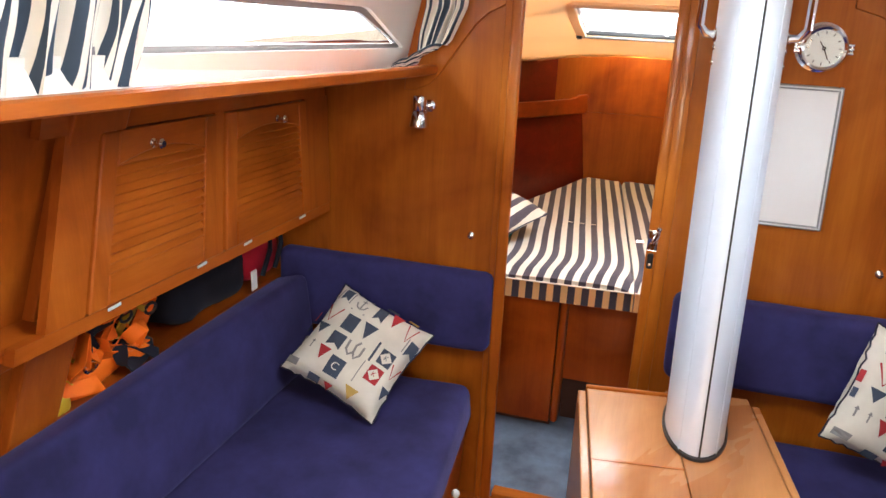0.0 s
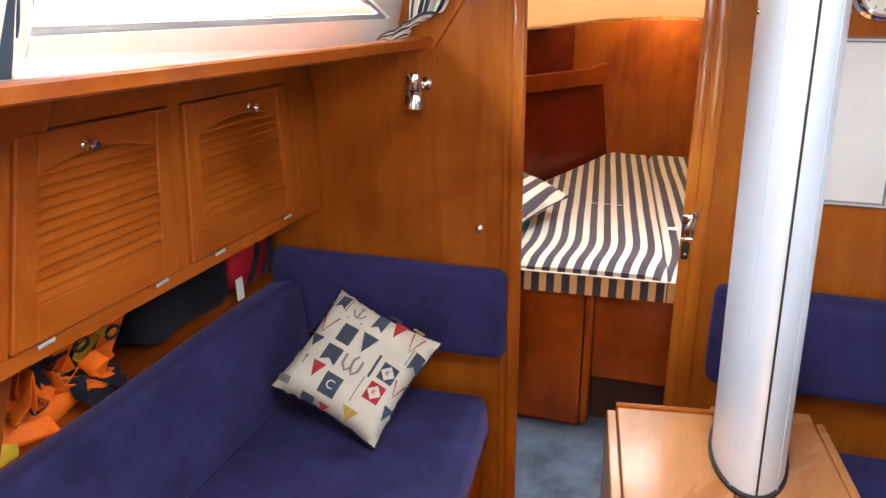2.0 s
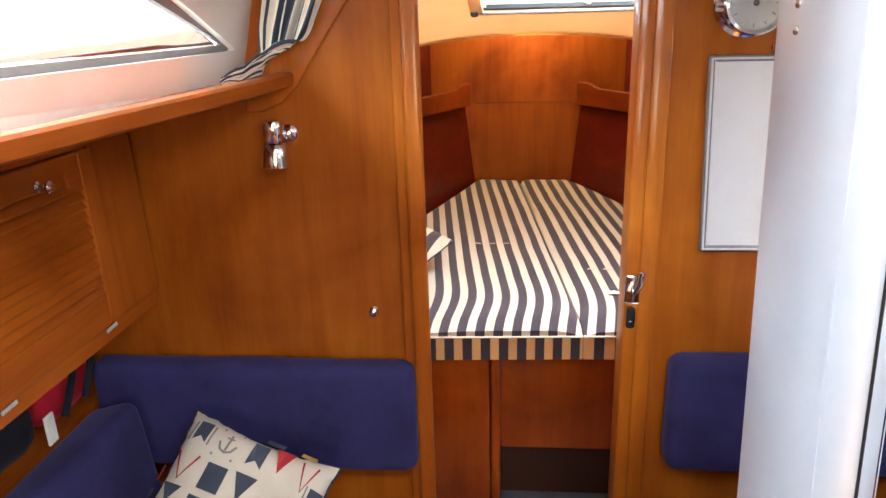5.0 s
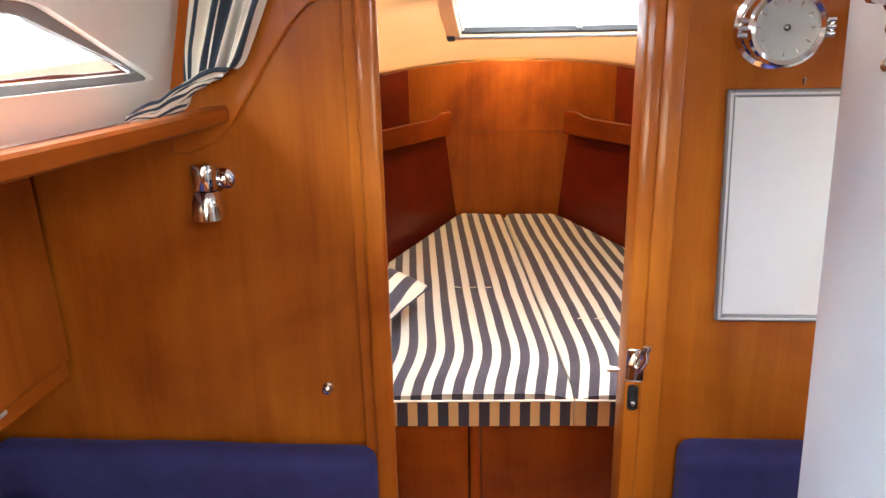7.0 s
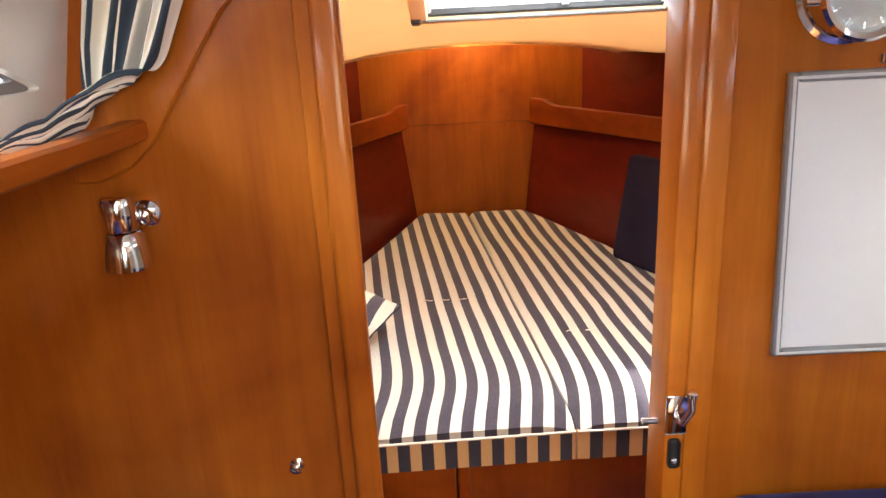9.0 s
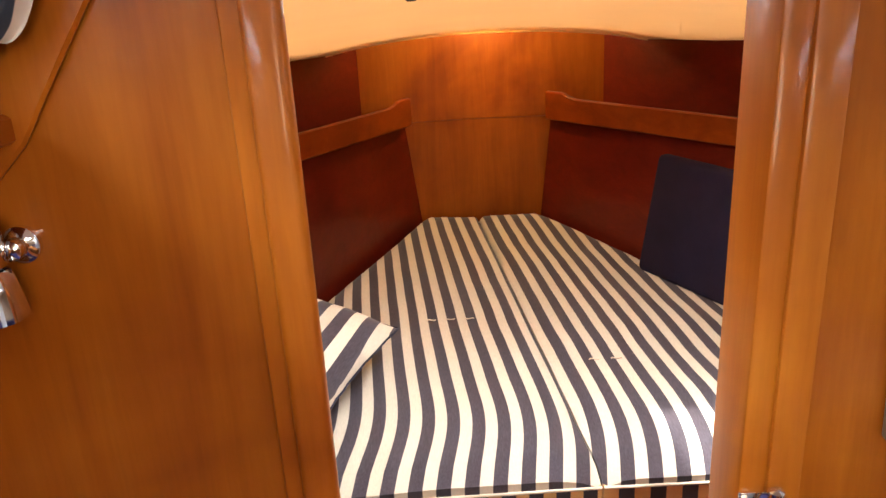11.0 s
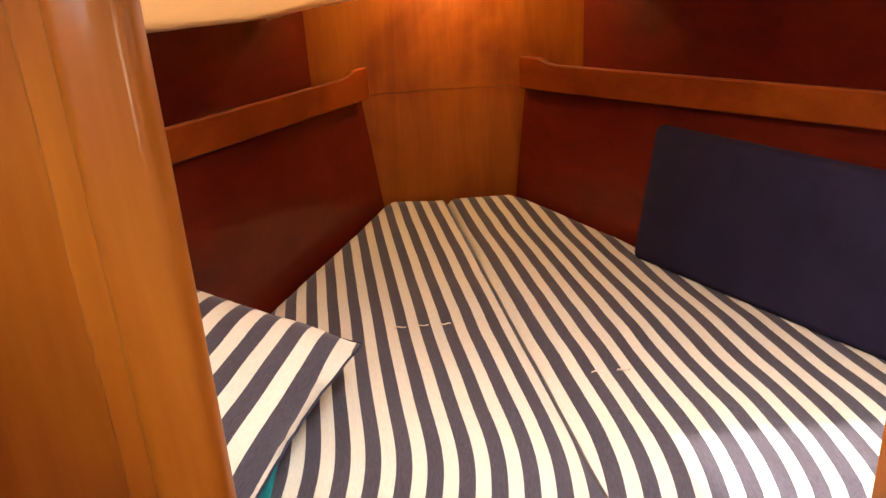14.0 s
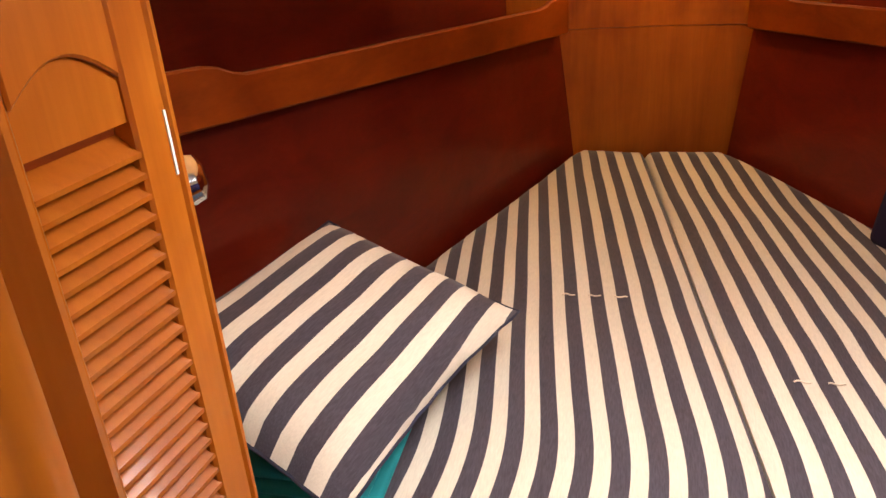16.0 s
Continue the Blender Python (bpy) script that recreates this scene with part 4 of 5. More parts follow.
bm = hexa([(back_x(y0), y0, 0.515), (back_x(y1), y1, 0.515), (-0.86, y1, 0.515), (-0.86, y0, 0.515)], [(back_x(y0) - 0.035, y0, 0.868), (back_x(y1) - 0.035, y1, 0.828), (-0.86, y1, 0.80), (-0.86, y0, 0.838)], 0.03, 4)
part("cover", upholstery(bm), navy, t, "", 60)
for y in (-0.1, 0.5, 1.09, 1.30, 1.50, 1.74, 1.95):
    x = back_x(y) - 0.012 - 0.035 * 0.6
    part("button", lathe([(0.002, 0.006), (0.008, 0.004), (0.011, 0.0), (0.009, -0.004)], (x + 0.004, y, 0.735 + 0.02 * math.sin(y * 9)), (1, 0, 0.1), 14), navy, t, "", 50)
t = thing("bulkhead_back_cushion", (-0.45, 2.1, 0.62), "navy blue velour back cushion on the bulkhead", "cushion")
bm = hexa([(-0.87, 2.06, 0.625), (-0.138, 2.06, 0.625), (-0.138, 2.142, 0.625), (-0.87, 2.142, 0.625)], [(-0.87, 2.075, 0.885), (-0.145, 2.075, 0.885), (-0.145, 2.142, 0.885), (-0.87, 2.142, 0.885)], 0.028, 4)
part("cover", upholstery(bm), navy, t, "", 60)

# starboard settee
settee = thing("settee", (1.0, 1.2, SOLE), "teak settee box under blue cushions, starboard side", "settee")
part("seat_box", box((0.70, -0.3, SOLE), (1.70, 2.14, 0.40), 0.004), teak_y, settee)
part("corner_box", box((0.42, 1.80, SOLE), (0.699, 2.14, 0.40), 0.004), teak_x, settee)
t = thing("seat_cushion", (1.0, 1.2, 0.40), "navy blue velour settee seat cushion", "cushion")
part("cover", upholstery(box((0.665, -0.3, 0.402), (1.6, 2.07, 0.525), 0.035, 4)), navy, t, "", 60)
t = thing("seat_cushion", (0.54, 1.95, 0.40), "small navy blue velour corner seat cushion", "cushion")
part("cover", upholstery(box((0.40, 1.78, 0.402), (0.66, 2.07, 0.525), 0.03, 4)), navy, t, "", 60)
t = thing("bulkhead_back_cushion", (0.8, 2.1, 0.64), "navy blue velour back cushion on the bulkhead", "cushion")
part("cover", upholstery(box((0.395, 2.06, 0.65), (1.55, 2.142, 0.915), 0.028, 4)), navy, t, "", 60)
t = thing("settee_back_cushion", (1.5, 1.0, 0.5), "long navy blue velour settee back cushion", "cushion")
part("cover", upholstery(box((1.45, -0.3, 0.53), (1.62, 2.05, 0.90), 0.035, 4)), navy, t, "", 60)
# ---- port lockers ----
FACE = -0.70


def front(y, z, d=0.0):
    """A place on the locker fronts: d metres proud of them."""
    yy, zz = sheer(y, z)
    return Vector((FACE + 0.03 * (z - 1.1) * -1 + d, yy, zz))


def front_plate(y0, y1, z0, z1, d0, d1, bevel=0.0):
    return prism([(y0, z0), (y1, z0), (y1, z1), (y0, z1)], lambda a, b, d: front(a, b, d0 + d), d1 - d0, bevel)


unit = thing("side_locker", (-0.8, 1.4, 1.08), "varnished teak side locker with louvred doors", "locker")
part("top_rail", front_plate(0.98, 2.11, 1.436, 1.535, -0.02, 0.0), teak_y, unit)
part("bottom_rail", front_plate(0.98, 2.11, 1.07, 1.098, -0.02, 0.002), teak_y, unit)
part("stile", front_plate(1.04, 1.128, 1.098, 1.436, -0.02, 0.0), locker_z, unit)
part("stile", front_plate(1.511, 1.547, 1.098, 1.436, -0.02, 0.0), locker_z, unit)
part("stile", front_plate(1.970, 2.125, 1.098, 1.436, -0.02, 0.0), locker_z, unit)
part("floor_board", front_plate(0.98, 2.11, 1.072, 1.085, -0.40, -0.021), teak_y, unit)
part("back_panel", box((-1.19, 0.6, 0.70), (-1.17, 2.13, 1.49)), mahogany_y, unit)


def louvre_door(y0, y1, z0, z1, label, knob_y, hinges):
    d = part("door", front_plate(y0, y0 + 0.045, z0, z1, -0.014, 0.008, 0.003), locker_z, unit, label)
    part("stile", front_plate(y1 - 0.045, y1, z0, z1, -0.014, 0.008, 0.003), locker_z, d)
    part("bottom_rail", front_plate(y0 + 0.045, y1 - 0.045, z0, z0 + 0.062, -0.014, 0.008, 0.003), teak_y, d)
    n = 10
    a, b = y0 + 0.045, y1 - 0.045
    arch = [(b, z1), (a, z1)] + [(lerp(a, b, i / n), z1 - 0.068 + 0.022 * math.sin(math.pi * i / n)) for i in range(n + 1)]
    part("top_rail", prism(arch, lambda u, v, w: front(u, v, -0.014 + w), 0.022, 0.003), teak_y, d)
    zz = z0 + 0.064
    while zz < z1 - 0.062:
        sec = [(-0.012, zz), (0.006, zz - 0.003), (0.007, zz + 0.001), (-0.009, zz + 0.0205), (-0.012, zz + 0.019)]
        bm = bmesh.new()
        rr = [[bm.verts.new(front(y, z, w)) for w, z in sec] for y in (a - 0.003, b + 0.003)]
        m = len(sec)
        for i in range(m):
            bm.faces.new((rr[0][i], rr[0][(i + 1) % m], rr[1][(i + 1) % m], rr[1][i]))
        part("slat", bm, teak_y, d)
        zz += 0.0185
    part("knob", lathe([(0.010, 0), (0.010, 0.003), (0.005, 0.006), (0.005, 0.014), (0.010, 0.019), (0.011, 0.024), (0.007, 0.029)], front(knob_y, z1 - 0.035, 0.008), (1, 0, 0), 16), chrome, d, "chrome push knob", 40)
    for y in hinges:
        bm = box((-0.0015, -0.019, -0.0036), (0.0015, 0.019, 0.0036), 0.001, 1)
        bmesh.ops.translate(bm, verts=bm.verts, vec=front(y, z0 - 0.004, 0.0095))
        part("hinge", bm, alloy, d, "small bright hinge")
    return d


louvre_door(1.13, 1.508, 1.10, 1.433, "door with horizontal louvre slats", 1.273, (1.19, 1.456))
louvre_door(1.552, 1.965, 1.10, 1.433, "door with horizontal louvre slats", 1.79, (1.638, 1.912))
# slanted frame and the locker side aft of it
frame_post = thing("slanted_post", (-0.72, 0.95, 0.86), "slanted varnished teak post beside the lockers", "post")
part("post", hexa([(-0.862, 0.94, 0.79), (-0.862, 1.075, 0.79), (-0.95, 1.075, 0.79), (-0.95, 0.94, 0.79)],
                  [(FACE + 0.014, 1.06, 1.52), (FACE + 0.014, 1.215, 1.52), (FACE - 0.08, 1.215, 1.52), (FACE - 0.08, 1.06, 1.52)], 0.004, 2), locker_z, frame_post)
t = thing("hull_locker", (-0.85, 0.5, 0.79), "plain teak hull locker with a low shelf edge", "locker")
part("panel", hexa([(-0.885, -0.4, 0.79), (-0.885, 1.0, 0.79), (-0.905, 1.0, 0.79), (-0.905, -0.4, 0.79)], [(FACE - 0.02, -0.4, 1.52), (FACE - 0.02, 1.07, 1.52), (FACE - 0.04, 1.07, 1.52), (FACE - 0.04, -0.4, 1.52)]), locker_z, t)
part("shelf_edge", hexa([(-0.835, -0.4, 1.01), (-0.835, 1.0, 1.01), (-0.805, 1.0, 1.01), (-0.805, -0.4, 1.01)], [(-0.83, -0.4, 1.055), (-0.83, 1.0, 1.055), (-0.80, 1.0, 1.055), (-0.80, -0.4, 1.055)], 0.003, 1), teak_y, t)
setting("ledge_port", box((-1.19, -0.4, 0.765), (-0.888, 2.14, 0.78)), teak_y, "teak ledge behind the settee back")

# bag on the ledge
LEDGE = Vector((-0.01, 0.0, -0.020))
bag = thing("duffel_bag", (-0.98, 1.75, 0.78), "dark navy and red nylon bag on the ledge", "bag")
def blob(lo, hi, k=0.14, n=14, seed=0.0):
    lo, hi = Vector(lo) + LEDGE, Vector(hi) + LEDGE
    bm = box(lo, hi, min(hi - lo) * 0.35, 4)
    bmesh.ops.subdivide_edges(bm, edges=[e for e in bm.edges if e.calc_length() > 0.05], cuts=3, use_grid_fill=True)
    for v in bm.verts:
        q = v.co * 9 + Vector((seed, 0, 0))
        v.co += Vector((noise.noise(q), noise.noise(q + Vector((5, 0, 0))), noise.noise(q + Vector((0, 5, 0))))) * k * 0.1
    return bm
part("body", blob((-1.09, 1.56, 0.802), (-0.875, 1.93, 0.985)), black_cloth, bag, "", 60)
part("end_panel", blob((-1.08, 1.91, 0.81), (-0.865, 2.125, 0.965), 0.14, 14, 3.0), red_cloth, bag, "red nylon end panel", 60)
for y0, y1 in ((1.95, 2.05), (2.03, 2.115)):
    part("strap", tube([(-0.858, y0, 0.83), (-0.856, lerp(y0, y1, 0.5), 0.90), (-0.875, y1 - 0.01, 0.945), (-0.95, y1, 0.955)], 0.008, 8), black_cloth, bag, "", 60)
bm = box((-0.862, 1.885, 0.80), (-0.855, 1.915, 0.865), 0.002, 1)
part("tag", bm, reflective, bag, "white reflective tag")

# harness webbing heaped on the ledge
har = thing("safety_harness", (-0.97, 1.2, 0.78), "heap of orange safety harness webbing with buckles", "harness")
def ribbon(path, width, tilt, steps=24):
    """A flat strap along a smooth path."""
    pts = [Vector(p) for p in path]
    def at(t):
        k = t * (len(pts) - 1)
        i = min(int(k), len(pts) - 2)
        f = k - i
        p0, p1, p2, p3 = pts[max(i - 1, 0)], pts[i], pts[i + 1], pts[min(i + 2, len(pts) - 1)]
        return 0.5 * ((2 * p1) + (p2 - p0) * f + (2 * p0 - 5 * p1 + 4 * p2 - p3) * f * f + (3 * p1 - p0 - 3 * p2 + p3) * f ** 3)
    bm = bmesh.new()
    rows = []
    for s in range(steps + 1):
        p = at(s / steps)
        d = (at(min(1, s / steps + 0.01)) - at(max(0, s / steps - 0.01))).normalized()
        a = tilt + 0.6 * math.sin(3 * s / steps)
        w = Vector((math.cos(a), 0.2, math.sin(a)))
        w = (w - d * w.dot(d)).normalized() * width / 2
        rows.append((bm.verts.new(p - w), bm.verts.new(p + w)))
    for p, q in zip(rows, rows[1:]):
        bm.faces.new((p[0], p[1], q[1], q[0]))
    return solid(bm, 0.0025)
rnd = random.Random(4)
for k in range(18):
    c = Vector((-0.915 + rnd.uniform(-0.04, 0.02), 1.13 + 0.018 * k, 0.875 + 0.045 * math.sin(k * 1.3)))
    loop = [c + Vector((rnd.uniform(-0.05, 0.05), rnd.uniform(-0.11, 0.11), rnd.uniform(-0.05, 0.075))) for _ in range(5)]
    loop = [Vector((p.x, p.y, max(0.800, p.z))) for p in loop]
    m = [orange_web, orange_web, orange_web, black_cloth, orange_web, yellow_web, orange_web, orange_web, green_web, orange_web, black_cloth][k % 11]
    part("strap", ribbon(loop, 0.036, 0.7 + k), m, har, "", 60)
part("vest_pad", blob((-1.06, 1.10, 0.802), (-0.91, 1.42, 0.87), 0.25, 14, 8.0), orange_web, har, "", 60)
part("lower_pad", blob((-0.97, 1.06, 0.802), (-0.88, 1.16, 0.845), 0.1, 14, 5.0), yellow_web, har, "", 60)
for y, z in ((1.10, 0.90), (1.20, 0.875), (1.33, 0.945), (1.42, 0.93)):
    part("buckle", tube([(-0.868, y + 0.02 * math.cos(a), z + 0.013 * math.sin(a)) for a in (i * math.pi / 6 for i in range(13))], 0.004, 6), chrome if y < 1.3 else rubber, har, "", 50)

# ---- curtains ----
def curtain_material(name, count):
    m = mat(name, (0.7, 0.66, 0.56), 0.85, 0, 0, 0.2)
    b = m.node_tree.nodes["Principled BSDF"]
    uv = m.node_tree.nodes.new("ShaderNodeUVMap")
    mp = m.node_tree.nodes.new("ShaderNodeMapping")
    mp.inputs["Scale"].default_value = (count, 7.0, 1)
    link(m, uv.outputs["UV"], mp.inputs["Vector"])
    w = node(m, "ShaderNodeTexWave", Scale=0.32, Distortion=3.2, Detail=1.5)
    w.inputs["Detail Scale"].default_value = 0.9
    link(m, mp.outputs["Vector"], w.inputs["Vector"])
    link(m, ramp(m, w.outputs["Fac"], [(0.47, (0.05, 0.07, 0.10)), (0.53, (0.86, 0.82, 0.72))]), b.inputs["Base Color"])
    n = node(m, "ShaderNodeTexNoise", Scale=600.0)
    link(m, coords(m), n.inputs["Vector"])
    bump(m, n.outputs["Fac"], 0.2, 0.001)
    b.inputs["Subsurface Weight"].default_value = 0.0
    return m


def curtain(name, f, nu, nv, material, label, place):
    t = thing(name, place, label, "curtain")
    bm = grid(nu, nv, f)
    uvl = bm.loops.layers.uv.new("UVMap")
    bm.verts.index_update()
    for face in bm.faces:
        for lp in face.loops:
            i, j = divmod(lp.vert.index, nv + 1)
            lp[uvl].uv = (i / nu, j / nv)
    bm.normal_update()
    back = [bm.verts.new(v.co - v.normal * 0.0015) for v in list(bm.verts)]
    bm.verts.ensure_lookup_table()
    n0 = len(back)
    for face in list(bm.faces):
        idx = [v.index for v in face.verts]
        uvs = [lp[uvl].uv.copy() for lp in face.loops]
        g = bm.faces.new([back[i] for i in idx[::-1]])
        for lp, q in zip(g.loops, uvs[::-1]):
            lp[uvl].uv = q
    part("cloth", bm, material, t, "", 70)
    return t


def aft_curtain(u, v):
    y = lerp(0.25, 1.0 + 0.02 * v, u)
    x, z = coachroof(0.02 + 0.72 * v, y)
    fold = 0.016 * math.sin(u * 62 + 0.8 * math.sin(5 * v)) + 0.007 * math.sin(u * 141 + 3 * v)
    return Vector((x + 0.032 + fold - 0.012 * (1 - v), y + 0.006 * math.sin(u * 100 + v * 3), z + 0.006 * noise.noise(Vector((u * 9, v * 2, 0)))))


DRAPE = [((-0.330, 2.095, 1.93), 0.080), ((-0.331, 2.095, 1.67), 0.062), ((-0.355, 2.092, 1.595), 0.052), ((-0.366, 2.085, 1.545), 0.044), ((-0.384, 2.045, 1.530), 0.027), ((-0.404, 1.985, 1.515), 0.015), ((-0.423, 1.930, 1.510), 0.006)]


def fore_curtain(u, v):
    """Gathered against the bulkhead, its foot swept aft along the shelf."""
    k = (1 - v) * (len(DRAPE) - 1)
    i = min(int(k), len(DRAPE) - 2)
    g = smooth(k - i) * 0.35 + (k - i) * 0.65
    (pa, wa), (pb, wb_) = DRAPE[i], DRAPE[i + 1]
    c, w = Vector(pa).lerp(Vector(pb), g), lerp(wa, wb_, g)
    turn = smooth((k - 2.0) / 2.5)        # across the hanging part, then up and down the swept foot
    side = Vector((1 - 0.75 * turn, 0.15 * turn, 0.9 * turn)).normalized()
    a = u * 2 - 1
    fold = (0.013 * math.sin(u * 19 + 1.5 * v) + 0.007 * math.sin(u * 43 - 5 * v)) * (1 - 0.7 * turn)
    rough = 0.006 * noise.noise(Vector((u * 5, v * 9, 2)))
    return c + side * a * w + Vector((0.3 * rough, fold - 0.010 * (1 - a * a) * turn, rough + 0.004 * turn))


curtain("curtain", aft_curtain, 160, 24, curtain_material("curtain_print_wide", 44.0), "navy and cream striped curtain bunched on the shelf", (-0.46, 0.6, 1.56))
curtain("curtain", fore_curtain, 70, 44, curtain_material("curtain_print_narrow", 5.5), "navy and cream striped curtain gathered beside the window", (-0.38, 2.06, 1.51))

# ---- fittings on the bulkhead ----
wb = thing("whiteboard", (0.587, WALL, 1.33), "blank whiteboard in a grey aluminium frame", "whiteboard")
X0, X1, Z0, Z1 = 0.436, 0.741, 1.134, 1.519
board_parts = [part("board", box((X0 + 0.008, WALL - 0.008, Z0 + 0.008), (X1 - 0.008, WALL - 0.001, Z1 - 0.008)), board_white, wb)]
for n_, lo, hi in (("frame_side", (X0, Z0), (X0 + 0.012, Z1)), ("frame_side", (X1 - 0.012, Z0), (X1, Z1)), ("frame_rail", (X0 + 0.0125, Z0), (X1 - 0.0125, Z0 + 0.012)), ("frame_rail", (X0 + 0.0125, Z1 - 0.012), (X1 - 0.0125, Z1))):
    bm = box((lo[0], WALL - 0.013, lo[1]), (hi[0], WALL - 0.0005, hi[1]), 0.0035, 2)
    board_parts.append(part(n_, bm, board_frame, wb))
for n_, lo, hi in (("bead", (X0 + 0.004, Z0 + 0.004), (X0 + 0.008, Z1 - 0.004)), ("bead", (X1 - 0.008, Z0 + 0.004), (X1 - 0.004, Z1 - 0.004)), ("bead", (X0 + 0.0082, Z0 + 0.004), (X1 - 0.0082, Z0 + 0.008)), ("bead", (X0 + 0.0082, Z1 - 0.008), (X1 - 0.0082, Z1 - 0.004))):
    board_parts.append(part(n_, box((lo[0], WALL - 0.0155, lo[1]), (hi[0], WALL - 0.0125, hi[1]), 0.001, 1), bead_white, wb, "pale bead along the frame"))
for ob in board_parts:      # it hangs a little askew
    for v in ob.data.vertices:
        v.co.x += -0.036 * (v.co.z - 1.326)
part("hook", box((0.540, WALL - 0.008, 1.524), (0.546, WALL - 0.0005, 1.536), 0.002, 1), chrome, wb, "tiny chrome hook")


def snap(x, z):
    t = thing("snap_fastener", (x, WALL, z), "small round chrome snap fastener on the bulkhead", "fastener", "snap fasteners")
    part("stud", lathe([(0.010, 0.0), (0.010, 0.003), (0.006, 0.005), (0.006, 0.012), (0.0085, 0.016), (0.004, 0.019)], (x, WALL - 0.0005, z), (0, -1, 0), 18), chrome, t, "", 40)


snap(-0.230, 0.992)
snap(0.914, 1.033)

lamp = thing("reading_lamp", (-0.40, WALL, 1.345), "chrome swivel reading lamp on the bulkhead", "lamp")
part("wall_plate", lathe([(0.018, 0), (0.018, 0.006), (0.014, 0.010), (0.010, 0.012), (0.010, 0.024), (0.005, 0.027)], (-0.380, WALL - 0.0005, 1.382), (0, -1, 0), 24), chrome, lamp, "", 40)
part("arm", tube([(-0.380, WALL - 0.018, 1.382), (-0.40, WALL - 0.030, 1.386)], 0.005, 12), chrome, lamp, "", 40)
part("cap", lathe([(0.013, 0.024), (0.019, 0.023), (0.0215, 0.018), (0.0215, -0.017), (0.020, -0.020)], (-0.403, WALL - 0.034, 1.390), (0, 0, 1), 28), chrome, lamp, "", 35)
part("shade", lathe([(0.020, 0.022), (0.022, 0.020), (0.026, 0.006), (0.030, -0.016), (0.0305, -0.024), (0.027, -0.024), (0.018, 0.016)], (-0.402, WALL - 0.036, 1.347), (0.03, 0, 1), 28), chrome, lamp, "", 35)


def instrument(x, z, name, label, kind):
    t = thing(name, (x, WALL, z), label, kind, "brass-style cabin instruments")
    at = (x, WALL - 0.0005, z)
    part("case", lathe([(0.062, 0), (0.062, 0.004), (0.055, 0.006), (0.053, 0.010), (0.053, 0.040), (0.050, 0.044)], at, (0, -1, 0), 40), chrome, t, "", 35)
    part("bezel", lathe([(0.053, 0.044), (0.056, 0.046), (0.056, 0.053), (0.052, 0.057), (0.046, 0.054), (0.045, 0.047)], at, (0, -1, 0), 40, False), chrome, t, "", 35)
    dial = part("dial", lathe([(0.046, 0.0445), (0.046, 0.0465)], at, (0, -1, 0), 40), plastic_white, t, "white dial")
    for k in range(12):
        a = k * math.pi / 6
        bm = box((-0.0011, 0, 0.034), (0.0011, 0.0006, 0.041))
        bmesh.ops.rotate(bm, verts=bm.verts, cent=(0, 0, 0), matrix=Matrix.Rotation(a, 3, "Y"))
        bmesh.ops.translate(bm, verts=bm.verts, vec=(x, WALL - 0.0478, z))
        part("mark", bm, steel if kind == "barometer" else rubber, dial)
    for a, l in ((2.7, 0.030), (-0.6, 0.020)) if kind == "clock" else ():
        bm = box((-0.0014, 0, -0.004), (0.0014, 0.0006, l))
        bmesh.ops.rotate(bm, verts=bm.verts, cent=(0, 0, 0), matrix=Matrix.Rotation(a, 3, "Y"))
        bmesh.ops.translate(bm, verts=bm.verts, vec=(x, WALL - 0.0486, z))
        part("pointer", bm, rubber, dial)
    part("spindle", lathe([(0.005, 0.0), (0.005, 0.004), (0.002, 0.006)], (x, WALL - 0.047, z), (0, -1, 0), 14), steel, t, "", 40)
    g = part("glass", lathe([(0.0455, 0.0500)] + [(0.0455 * math.cos(k), 0.0505 + 0.0028 * math.sin(k)) for k in (0.0, 0.25, 0.5, 0.75, 1.0, 1.25, 1.45)], at, (0, -1, 0), 40), dial_glass, t, "domed glass", 60)
    g.visible_shadow = False
    for s in (-1, 1):
        bm = bmesh.new()
        for dz in (-0.010, 0.0, 0.010):
            join(bm, tube([(x + s * 0.052, WALL - 0.048, z + dz), (x + s * 0.068, WALL - 0.046, z + dz)], 0.0042, 10))
        join(bm, tube([(x + s * 0.064, WALL - 0.044, z - 0.013), (x + s * 0.064, WALL - 0.044, z + 0.013)], 0.004, 10))
        part("lug", bm, chrome, t, "", 40)
    return t


instrument(0.492, 1.611, "barometer", "round chrome barometer with a white dial", "barometer")
instrument(0.660, 1.615, "clock", "round chrome cabin clock with a white dial", "clock")

latch = thing("door_latch", (0.315, WALL - 0.012, 1.04), "chrome door latch with a dark keyhole plate", "latch")
yl = WALL - 0.0125
part("plate", box((0.300, yl - 0.003, 1.02), (0.332, yl, 1.082), 0.003, 2), chrome, latch, "", 40)
part("lever", tube([(0.316, yl - 0.003, 1.045), (0.318, yl - 0.022, 1.05), (0.328, yl - 0.024, 1.07), (0.330, yl - 0.02, 1.092)], 0.0055, 10), chrome, latch, "", 40)
part("lever_end", lathe([(0.004, 0), (0.008, 0.004), (0.008, 0.01), (0.003, 0.014)], (0.330, yl - 0.02, 1.086), (0, 0, 1), 14), chrome, latch, "", 40)
part("keyhole_plate", box((0.305, yl - 0.004, 0.965), (0.323, yl, 1.012), 0.006, 3), rubber, latch, "dark keyhole plate")
part("key_barrel", lathe([(0.005, 0), (0.005, 0.004), (0.003, 0.006)], (0.314, yl - 0.0035, 0.978), (0, -1, 0), 14), chrome, latch, "", 40)
part("bolt", tube([(0.290, yl + 0.004, 1.040), (0.268, yl + 0.004, 1.040)], 0.005, 10), chrome, latch, "", 40)

